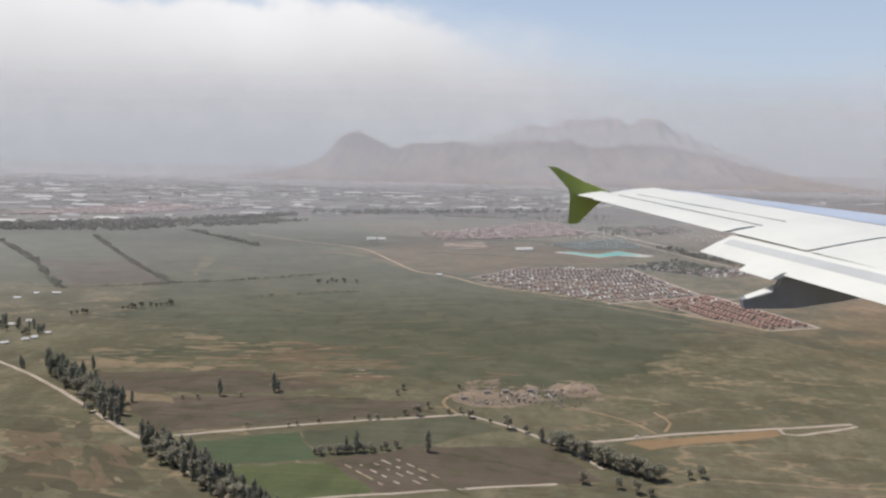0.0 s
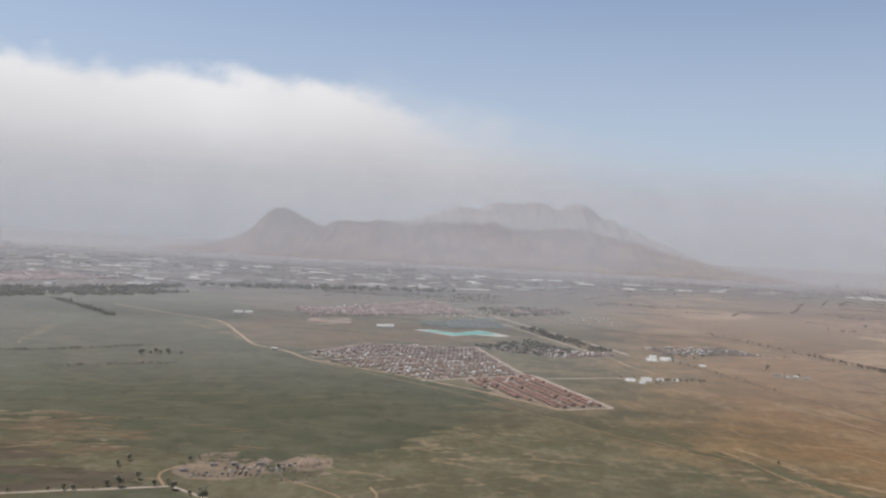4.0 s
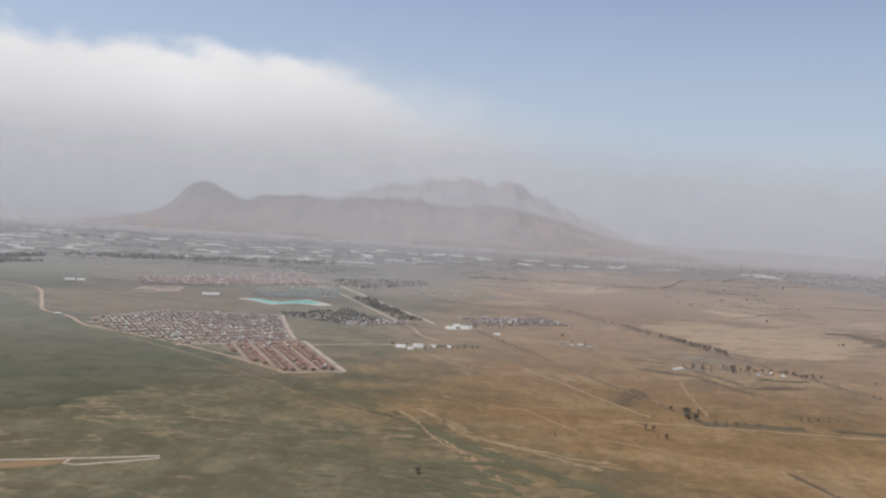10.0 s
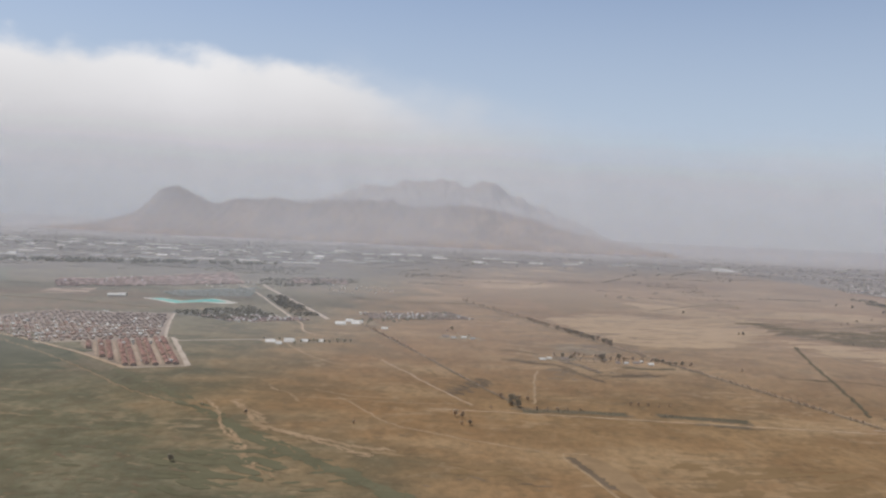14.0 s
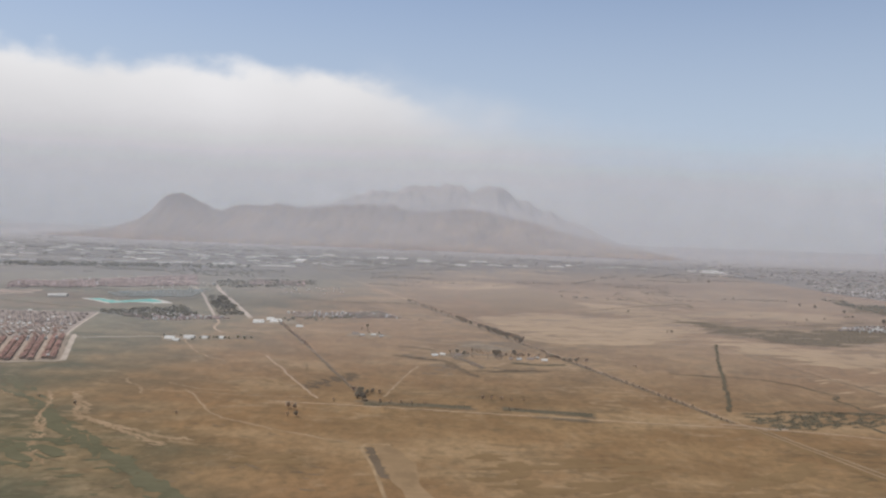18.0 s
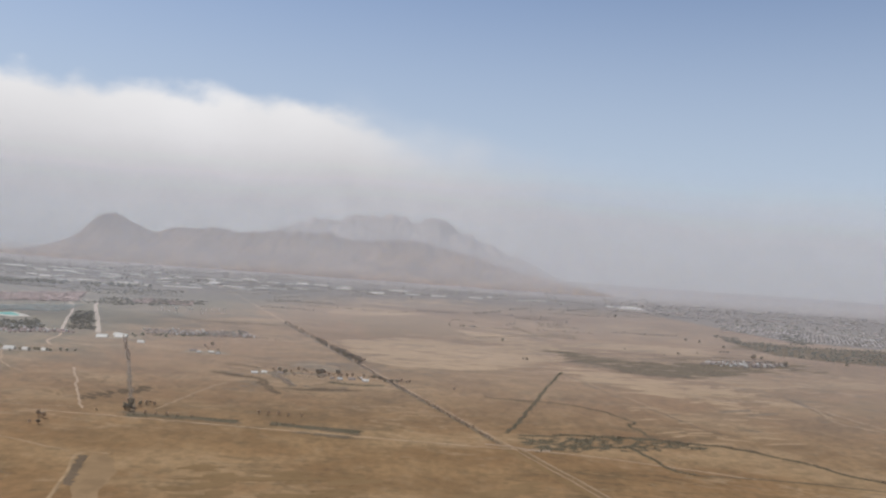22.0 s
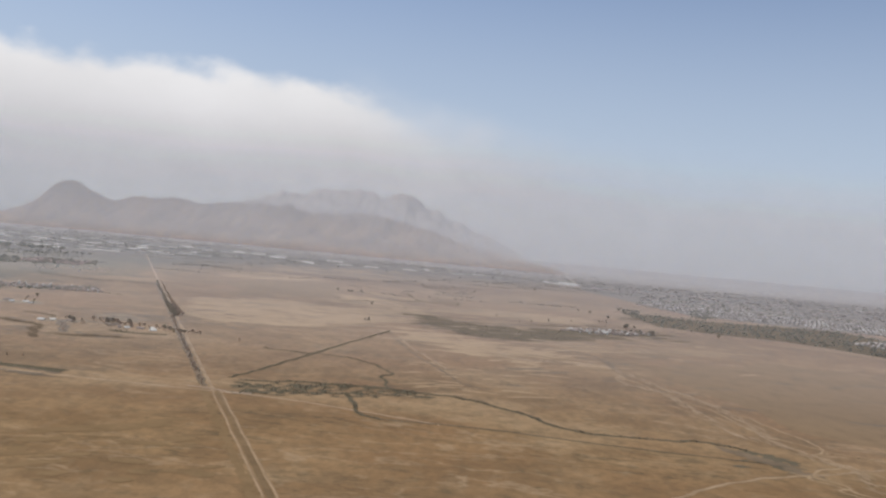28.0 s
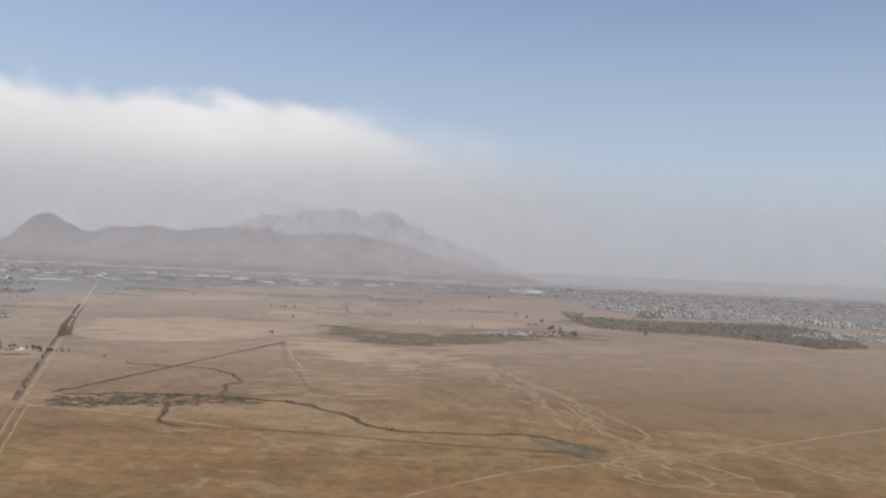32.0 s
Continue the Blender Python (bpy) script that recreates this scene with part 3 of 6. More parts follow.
def gable(w, d, h, rise, eave=0.25):
    """Walls and roof of a house with a gable roof: two lists of vertices and faces."""
    x, y = w / 2, d / 2
    wall_v = [(-x, -y, 0), (x, -y, 0), (x, y, 0), (-x, y, 0), (-x, -y, h), (x, -y, h), (x, y, h), (-x, y, h), (-x, 0, h + rise), (x, 0, h + rise)]
    wall_f = [(0, 1, 5, 4), (2, 3, 7, 6), (3, 0, 4, 8, 7), (1, 2, 6, 9, 5)]
    X, Y, drop, t = x + eave, y + eave, rise * eave / y, 0.16
    roof_v = []
    for z in (0.03, 0.03 + t):
        roof_v += [(-X, -Y, h - drop + z), (X, -Y, h - drop + z), (X, 0, h + rise + z), (-X, 0, h + rise + z), (-X, Y, h - drop + z), (X, Y, h - drop + z)]
    roof_f = [(6, 7, 8, 9), (9, 8, 11, 10), (1, 0, 3, 2), (2, 3, 4, 5), (0, 1, 7, 6), (5, 4, 10, 11), (0, 6, 9, 3), (3, 9, 10, 4), (1, 2, 8, 7), (2, 5, 11, 8)]
    return (wall_v, wall_f), (roof_v, roof_f)


def opening(w, h, z, y, x=0.0):
    """A shallow door or window slab set 4 cm proud of a wall that faces -y."""
    v = [(x - w / 2, y - 0.04, z), (x + w / 2, y - 0.04, z), (x + w / 2, y - 0.04, z + h), (x - w / 2, y - 0.04, z + h),
         (x - w / 2, y, z), (x + w / 2, y, z), (x + w / 2, y, z + h), (x - w / 2, y, z + h)]
    return v, [(0, 1, 2, 3), (0, 4, 5, 1), (1, 5, 6, 2), (2, 6, 7, 3), (3, 7, 4, 0)]


M_PANE = plain_material("dark window glass", (0.03, 0.035, 0.04), (0.05, 0.055, 0.06), 1.0, 0.15, 0.5)
M_DOOR = plain_material("brown painted door", (0.12, 0.07, 0.045), (0.16, 0.10, 0.06), 1.0, 0.6, 0.3)


def house_kind(name, label, category, w, d, h, rise, roof, wall, group, openings=True):
    t = thing(name, label, category, group)
    (wv, wf), (rv, rf) = gable(w, d, h, rise)
    part("wall", mesh_of("wall", wv, wf, wall), t)
    part("roof", mesh_of("roof", rv, rf, roof), t)
    if openings:
        part("door", mesh_of("door", *opening(0.5, 1.1, 0, -d / 2), M_DOOR), t)
        part("window", mesh_of("window", *opening(0.7, 0.6, 0.6, -d / 2, w * 0.3), M_PANE), t)
    return t


def joined_houses(spots, material, name, w=3.2, d=4.2, h=1.5, rise=0.8):
    """Roofs and walls of a far quarter in one mesh. spots: (x, y, turn in degrees, size)."""
    verts, faces = [], []
    for x, y, turn, s in spots:
        (wv, wf), (rv, rf) = gable(w, d, h, rise)
        c, n = math.cos(radians(turn)) * s, math.sin(radians(turn)) * s
        for vs, fs in ((wv, wf), (rv, rf)):
            i = len(verts)
            verts += [(x + c * a - n * b, y + n * a + c * b, z * s) for a, b, z in vs]
            faces += [tuple(i + k for k in f) for f in fs]
    return mesh_of(name, verts, faces, material)


def inside(p, poly):
    x, y, hit = p[0], p[1], False
    for (x1, y1), (x2, y2) in zip(poly, poly[1:] + poly[:1]):
        if (y1 > y) != (y2 > y) and x < (x2 - x1) * (y - y1) / (y2 - y1) + x1:
            hit = not hit
    return hit


def lots(poly, along, across, turn, street=3, jitter=0.3, seed=1):
    """House places in rows inside an outline; every third gap between rows is a street."""
    rng = random.Random(seed)
    c, s = math.cos(radians(turn)), math.sin(radians(turn))
    cx, cy = sum(p[0] for p in poly) / len(poly), sum(p[1] for p in poly) / len(poly)
    out, v, row = [], -260.0, 0
    while v < 260:
        u = -320.0
        while u < 320:
            p = (cx + c * u - s * v, cy + s * u + c * v)
            if inside(p, poly) and rng.random() > 0.04:
                out.append((p[0] + rng.uniform(-jitter, jitter), p[1] + rng.uniform(-jitter, jitter), turn + (180 if row % 2 else 0)))
            u += along * (1.9 if rng.random() < 0.03 else 1)
        row += 1
        v += across * (1.55 if row % 2 == 0 else 0.9)
    return out


# ---- ground ----
def ground_mesh():
    xs = np.concatenate([np.linspace(-9000, -1600, 12), np.linspace(-1400, 2400, 60), np.linspace(2600, 9000, 12)])
    ys = np.concatenate([np.linspace(-3000, 0, 8), np.linspace(60, 3000, 60), np.linspace(3200, 9000, 12)])
    verts = [(float(x), float(y), 0.0) for y in ys for x in xs]
    n = len(xs)
    faces = [(j * n + i, j * n + i + 1, j * n + n + i + 1, j * n + n + i) for j in range(len(ys) - 1) for i in range(n - 1)]
    return mesh_of("ground", verts, faces, M_GROUND)


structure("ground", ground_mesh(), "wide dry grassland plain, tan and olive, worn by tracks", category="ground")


# ---- hills ----
def hill_mesh(name, crest, front, back, y0, seed, cells=10.0, rough=0.2, material=None, peaks=0.0):
    """A ridge: its crest height along x, falling unevenly to the plain in front and behind. crest: (x, height)."""
    xs = np.arange(crest[0][0], crest[-1][0] + 1, cells)
    hs = np.interp(xs, [c[0] for c in crest], [c[1] for c in crest])
    hs = np.convolve(np.pad(hs, 2, mode='edge'), np.hanning(7)[1:-1] / np.hanning(7).sum(), mode='valid')
    hs = hs + np.array([9.0 * noise.fractal((float(x) * 0.011, seed, 0.7), 1.0, 2.0, 4) * min(1.0, h / 60.0) for x, h in zip(xs, hs)])
    ys = np.concatenate([np.linspace(-front, 0, 26), np.linspace(0, back, 6)[1:]])
    verts, faces = [], []
    for dy in ys:
        for x, h in zip(xs, hs):
            f = max(0.0, 1 - abs(dy) / (front if dy < 0 else back))
            shift = 60 * noise.noise((x * 0.004, seed, 0.3))
            rib = noise.fractal((x * 0.011, dy * 0.0035, seed), 1.0, 2.0, 5)
            fine = noise.fractal((x * 0.035, dy * 0.02, seed + 4.0), 1.0, 2.0, 3)
            slope = f ** 1.35
            z = h * slope * (1 + rough * rib * (1 - f) * 2.2) + 14 * fine * f * (1 - f) + 5 * fine * f
            z += peaks * f * noise.fractal((x * 0.0075, dy * 0.0075, seed + 9.0), 0.9, 2.0, 5) * min(1.0, h / 80.0)
            verts.append((float(x), float(y0 + dy + shift * (1 - f)), max(z, -2.0) if f > 0 else -2.0))
    n = len(xs)
    for j in range(len(ys) - 1):
        faces += [(j * n + i, j * n + i + 1, j * n + n + i + 1, j * n + n + i) for i in range(n - 1)]
    return mesh_of(name, verts, faces, material or M_HILL, True)


structure("hill_cone", hill_mesh("hill_cone", [(-1330, 0), (-1220, 12), (-1137, 30), (-1056, 62), (-985, 102), (-948, 136), (-926, 172), (-890, 197), (-846, 208), (-800, 192),
                                               (-757, 166), (-698, 140), (-640, 122), (-560, 90), (-430, 40), (-300, 0)], 420, 300, 3690, 1.7, rough=0.26, peaks=7.0),
          "dry rounded hill with a dark rocky top, veiled by smoke", category="hill")
structure("hill_ridge", hill_mesh("hill_ridge", [(-1010, 0), (-820, 60), (-675, 122), (-590, 150), (-508, 166), (-415, 174), (-360, 158), (-290, 150), (-210, 156), (-134, 165), (-50, 176), (50, 180),
                                                 (129, 186), (197, 165), (265, 156), (371, 160), (476, 174), (583, 164), (690, 144), (851, 112), (1012, 70), (1200, 30), (1380, 0)], 620, 330, 3800, 5.2, rough=0.3, peaks=14.0),
          "long low ridge of bare brown hills", category="hill")
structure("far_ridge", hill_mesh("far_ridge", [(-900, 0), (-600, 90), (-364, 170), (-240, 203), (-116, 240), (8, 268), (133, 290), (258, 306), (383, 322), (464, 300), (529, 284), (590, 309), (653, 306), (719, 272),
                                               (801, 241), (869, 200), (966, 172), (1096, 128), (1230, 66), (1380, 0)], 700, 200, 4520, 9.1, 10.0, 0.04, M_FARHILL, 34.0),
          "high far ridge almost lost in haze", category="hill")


def haze_sheet(y0, lean, height, material, label):
    """A wide flat sheet, added as a stand-in for smoke haze, that leans back over the plain to catch the sun."""
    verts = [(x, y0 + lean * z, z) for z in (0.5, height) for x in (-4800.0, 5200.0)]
    structure("haze_veil", mesh_of("haze_veil", verts, [(0, 1, 3, 2)], material), label, category="smoke")


# flat sheets added for distance haze; the nearest lifts the dark tones behind it
for y0, high, thick, foot, top, label in ((620, 330, 0.07, 55.0, 270.0, "flat sheet for thin haze over the near plain"), (1150, 420, 0.125, 60.0, 330.0, "thin flat sheet for smoke haze over the far town"),
                                         (1700, 500, 0.212, 60.0, 420.0, "flat sheet for smoke haze over the far town"), (2060, 540, 0.212, 50.0, 460.0, "flat sheet for smoke haze well before the hills"),
                                         (2330, 550, 0.212, 45.0, 480.0, "flat sheet for smoke haze nearer the hills"), (2560, 560, 0.212, 45.0, 500.0, "flat sheet for smoke haze that veils the hills")):
    haze_sheet(y0, 1.0, high, haze_material("sheet for smoke haze", thick, 12.0 if y0 > 1500 else 1.0, foot + (24.0 if y0 > 1500 else 0.0), top, west=0.7 if y0 == 1150 else 0.0), label)
haze_sheet(3740, 1.0, 620, haze_material("sheet for haze between ridges", 0.212, 1.0, 60.0, 540.0, ends=(-900.0, -300.0, 1250.0, 1900.0)), "flat sheet for smoke haze behind the near ridge")


# ---- fields, roads, tracks ----
FIELDS = [
    ("crop_field", [(-284, 385), (-234, 408), (-213, 373), (-256, 358)], M_GREEN, "square of dark green irrigated crop"),
    ("crop_field", [(-256, 356), (-205, 371), (-178, 338), (-205, 318), (-240, 320)], M_LIME, "square of brighter green crop"),
    ("crop_field", [(-232, 408), (-172, 437), (-148, 446), (-120, 428), (-162, 398), (-212, 375)], M_MEADOW, "green pasture beside the dirt road"),
    ("ploughed_field", [(-350, 446), (-276, 468), (-168, 470), (-170, 445), (-253, 418), (-310, 395)], M_PLOUGH, "brown ploughed field by the dirt road"),
    ("ploughed_field", [(-164, 396), (-95, 404), (-73, 364), (-117, 352), (-176, 336), (-206, 371)], M_PLOUGH, "brown ploughed field with pale furrow ends"),
    ("ploughed_field", [(-396, 498), (-294, 521), (-226, 490), (-290, 468), (-367, 462)], M_PLOUGH, "dark brown fallow field"),
    ("stubble_field", [(-372, 462), (-335, 462), (-318, 448), (-350, 444)], M_STUBBLE, "small straw-coloured strip of stubble"),
    ("pasture", [(-1100, 1230), (-880, 1330), (-760, 1410), (-570, 1650), (-440, 1560), (-330, 1330), (-320, 1170), (-405, 1153), (-590, 985), (-590, 785), (-700, 820), (-900, 1000)], M_OLIVE, "wide olive-green fields before the tree belt"),
    ("pasture", [(-545, 1264), (-405, 1153), (-262, 1010), (-161, 938), (-20, 800), (30, 735), (4, 652), (-46, 560), (-104, 530), (-181, 526), (-255, 600), (-421, 690), (-470, 840)], M_MEADOW, "very large dark green pasture"),
    ("pasture", [(-956, 1239), (-803, 1280), (-612, 1000), (-727, 975)], M_OLIVE, "olive field between canals"),
    ("pasture", [(-790, 1235), (-590, 1230), (-470, 860), (-493, 842), (-600, 985)], M_MEADOW, "green field between canals"),
    ("pasture", [(-720, 955), (-610, 985), (-500, 842), (-585, 790)], M_PLOUGH, "reddish fallow field between canals"),
    ("grazed_field", [(505, 1540), (650, 1700), (700, 1560), (721, 1355), (577, 1238)], M_BURNT, "brown grazed field beside the straight road"),
    ("grazed_field", [(1133, 904), (1296, 1038), (1520, 975), (1440, 760), (1305, 568), (1249, 586), (1186, 627), (1155, 704), (1126, 783)], M_BURNT, "wide brown grazed field"),
    ("new_housing_ground", [(20, 822), (92, 872), (160, 728), (112, 708), (60, 752)], M_YARD, "bare pale earth of a housing estate"),
    ("new_housing_ground", [(-172, 930), (-110, 1032), (40, 1052), (92, 868), (-20, 806), (-110, 860)], M_ESTATE, "bare pale earth of a housing estate"),
    ("bare_lot", [(-218, 1190), (-150, 1215), (-165, 1290), (-225, 1270)], M_BARE, "cleared pale building lot"),
    ("scrap_ground", [(-158, 484), (-140, 498), (-120, 496), (-104, 506), (-95, 486), (-112, 466), (-142, 464)], M_YARD, "trampled pale earth of the scrap yard"),
    ("scrap_ground", [(-96, 502), (-84, 520), (-62, 522), (-58, 500), (-72, 492)], M_YARD, "trampled pale earth round the mound"),
    ("farm_yard", [(566, 850), (600, 862), (650, 846), (640, 828), (596, 826)], M_STRAW, "trampled pale farm yard"),
    ("farm_yard", [(488, 846), (520, 862), (548, 856), (530, 836), (500, 830)], M_STUBBLE, "trampled pale farm yard"),
    ("farm_yard", [(385, 965), (420, 972), (440, 952), (415, 940), (390, 946)], M_STUBBLE, "pale farm yard"),
    ("farm_yard", [(540, 930), (590, 905), (570, 880), (520, 900)], M_STUBBLE, "pale trodden pasture"),
    ("farm_yard", [(190, 888), (240, 898), (270, 880), (236, 862), (196, 860)], M_STUBBLE, "pale yard round the sheds"),
    ("farm_yard", [(250, 1040), (300, 1062), (312, 1030), (260, 1008)], M_STUBBLE, "pale yard round the sheds"),
    # dark sheets fill the pale gaps between crowns and stand for their shade
    ("wood_floor", [(1240, 1620), (1413, 1583), (1523, 1610), (1677, 1630), (1720, 1451), (1640, 1250), (1556, 1209), (1505, 1286), (1435, 1335), (1348, 1341), (1256, 1380)], M_HOLLOW, "dark fill under the crowns of the wood"),
    ("wood_floor", [(28, 1060), (120, 1150), (176, 1050), (125, 1004)], M_WOODFLOOR, "grove floor with painted shade"),
    ("town_ground", [(1400, 1690), (1560, 1650), (1740, 1640), (2800, 1500), (2800, 3000), (1250, 3000), (1280, 2200)], M_TOWNFLOOR, "grey dusty ground of the far town"),
    ("town_ground", [(-267, 1400), (-136, 1560), (60, 1500), (-60, 1380), (-241, 1337)], M_TOWNFLOOR, "grey dusty ground of a far quarter"),
    ("town_ground", [(-61, 1285), (70, 1400), (92, 1262), (-9, 1225)], M_TOWNFLOOR, "grey dusty ground of a far quarter"),
    ("pit_floor", [(476, 508), (486, 510), (498, 490), (510, 450), (520, 414), (506, 406), (498, 430), (488, 460), (480, 490)], M_GRADED, "freshly dug tan floor of a shallow pit"),
    ("dirt_strip", [(-56, 416), (-43, 408), (34, 439), (33, 447)], M_GRADED, "orange graded strip beside the dirt road"),
]
level = 0.02
for name, outline, material, label in FIELDS:
    level += 0.003
    structure(name, patch(name, outline, material, level, 28.0 if name in ("pasture", "grazed_field") else 12.0 if name == "farm_yard" else 4.0, 6.0), label, category="field")

ROADS = [
    ("dirt_road", [(-520, 545), (-475, 514), (-432, 485), (-382, 445), (-337, 406), (-314, 389), (-282, 360), (-240, 322), (-205, 285)], 3.2, M_LANE, "pale dirt lane lined with poplars"),
    ("dirt_road", [(-310, 388), (-298, 393), (-249, 413), (-201, 431), (-171, 440), (-144, 450)], 3.0, M_LANE, "pale dirt farm road"),
    ("dirt_road", [(-144, 450), (-117, 433), (-95, 412), (-82, 396), (-70, 378)], 2.6, M_LANE, "pale dirt farm road"),
    ("dirt_road", [(-92, 408), (-74, 414), (-22, 434), (37, 451), (84, 465)], 3.4, M_LANE, "straight pale dirt road"),
    ("dirt_road", [(37, 450), (39, 440), (60, 448), (84, 461)], 2.6, M_LANE, "dirt turning loop"),
    ("dirt_road", [(-240, 316), (-193, 331), (-140, 346), (-93, 358)], 2.2, M_LANE, "narrow pale farm track"),
    ("dirt_road", [(-148, 450), (-158, 470), (-150, 486), (-128, 494)], 1.8, M_FAINT, "track into the scrap yard"),
    ("dirt_road", [(-35, 432), (-45, 448), (-62, 462), (-80, 472)], 1.2, M_FAINT, "worn side track"),
    ("dirt_road", [(-30, 436), (-24, 452), (-30, 470)], 1.3, M_FAINT, "worn side track"),
    ("gravel_road", [(-560, 1310), (-470, 1250), (-421, 1219), (-340, 1169), (-270, 1039), (-236, 975), (-187, 938), (-147, 890), (-48, 832), (38, 772), (111, 708)], 5.0, M_TRACK, "gravel road round the housing estate"),
    ("dirt_road", [(111, 708), (160, 728)], 4.0, M_LANE, "earth road along the red-roofed estate"),
    ("estate_road", [(97, 872), (106, 856), (132, 795), (161, 728)], 6.0, M_LANE, "wide pale new estate road"),
    ("estate_road", [(-20, 806), (40, 838), (97, 868)], 4.0, M_LANE, "pale estate road between the quarters"),
    ("estate_road", [(106, 852), (150, 870), (192, 883), (230, 872)], 3.0, M_LANE, "pale dirt road to the sheds"),
    ("estate_road", [(92, 868), (64, 960), (40, 1055)], 3.5, M_LANE, "pale road beside the estate"),
    ("avenue", [(60, 1480), (85, 1412), (140, 1290), (181, 1199), (242, 1060)], 8.0, M_LANE, "broad pale concrete avenue"),
    ("avenue", [(20, 1450), (52, 1400), (105, 1280), (140, 1190), (190, 1070)], 4.5, M_LANE, "pale second lane of the avenue"),
    ("dirt_road", [(190, 1070), (215, 1010), (225, 960), (245, 930)], 4.0, M_TRACK, "dirt road leaving the estate"),
    ("dirt_track", [(330, 798), (362, 735), (393, 671), (416, 628)], 1.6, M_TRACK, "straight pale field track"),
    ("dirt_track", [(310, 636), (322, 620), (350, 571), (383, 547), (435, 522), (460, 512)], 0.8, M_FAINT, "curving sandy track"),
    ("dirt_track", [(288, 657), (318, 642), (350, 640)], 1.4, M_FAINT, "short pale track"),
    ("dirt_track", [(484, 776), (474, 706), (466, 640)], 1.6, M_FAINT, "short farm track"),
    ("farm_road", [(382, 612), (454, 610), (527, 606), (631, 600), (735, 596), (800, 590), (900, 560)], 1.5, M_TRACK, "long dirt road along a ditch"),
    ("farm_road", [(430, 1348), (541, 1080), (649, 819), (740, 599)], 2.8, M_FAINT, "straight dirt road with trees beside it"),
    ("farm_road", [(739, 599), (788, 480), (848, 335)], 0.6, M_FAINT, "pale edge of the straight dirt road"),
    ("farm_road", [(744.5, 601), (793.5, 482), (854, 337)], 0.6, M_FAINT, "pale edge of the straight dirt road"),
    ("farm_road", [(742, 600), (791, 481), (851, 336)], 3.4, M_RUT, "dark worn middle of the straight road"),
    ("farm_road", [(720, 606), (735, 604), (752, 598), (768, 600)], 3.0, M_BARE, "pale trodden crossing of the tracks"),
    ("farm_road", [(430, 1348), (330, 1590), (206, 1892), (23, 2332)], 1.8, M_TRACK, "straight dirt road towards the far sheds"),
    ("dirt_track", [(300, 760), (260, 800), (222, 870)], 1.8, M_FAINT, "faint field track"),
    ("dirt_track", [(1010, 440), (1080, 500), (1200, 560), (1353, 658), (1500, 720)], 2.2, M_FAINT, "faint sandy track across the plain"),
    ("dirt_track", [(842, 984), (865, 890), (903, 773)], 2.0, M_FAINT, "faint field track"),
    ("dirt_track", [(430, 1010), (520, 1060), (600, 1090), (760, 1150), (900, 1190)], 2.0, M_FAINT, "faint far field track"),
    ("dirt_track", [(700, 1180), (820, 1230), (960, 1330), (1100, 1380)], 2.4, M_FAINT, "faint far field track"),
    ("gully", [(1096, 790), (1128, 720), (1150, 650), (1165, 600), (1140, 560), (1175, 530), (1200, 500)], 1.6, M_CUT, "winding eroded gully with pale banks"),
    ("gully", [(1110, 525), (1135, 505), (1125, 490), (1150, 478), (1175, 490), (1160, 515)], 1.6, M_CUT, "looping eroded gully"),
    ("gully", [(1060, 860), (1069, 842), (1105, 730), (1120, 686), (1137, 594), (1157, 553), (1128, 530), (1121, 509), (1151, 482), (1180, 470)], 1.6, M_CUT, "winding eroded gully with pale banks"),
    ("gully", [(960, 930), (985, 900), (1010, 905), (1065, 880), (1090, 845)], 1.6, M_CUT, "winding dry stream bed"),
    ("gully", [(1085, 700), (1120, 660), (1150, 600), (1215, 560), (1260, 500)], 1.6, M_CUT, "shallow eroded channel"),
    ("earth_bank", [(505, 380), (497, 399), (491, 425), (480, 466), (471, 494), (469, 508), (476, 512), (488, 511)], 1.7, M_CUT, "winding cut bank of a shallow pit"),
]
lift = 0.13
for name, line, width, material, label in ROADS:
    lift += 0.002
    soft = name in ("gully", "dirt_track")
    structure(name, ribbon(name, line, width * (0.55 if name == "dirt_road" else 0.72), material, lift, 0.9 if soft else 0.4, 4.0 if soft else 8.0, wander=5.0 if name == "gully" else 2.5 if soft else 0.8), label, category="road")

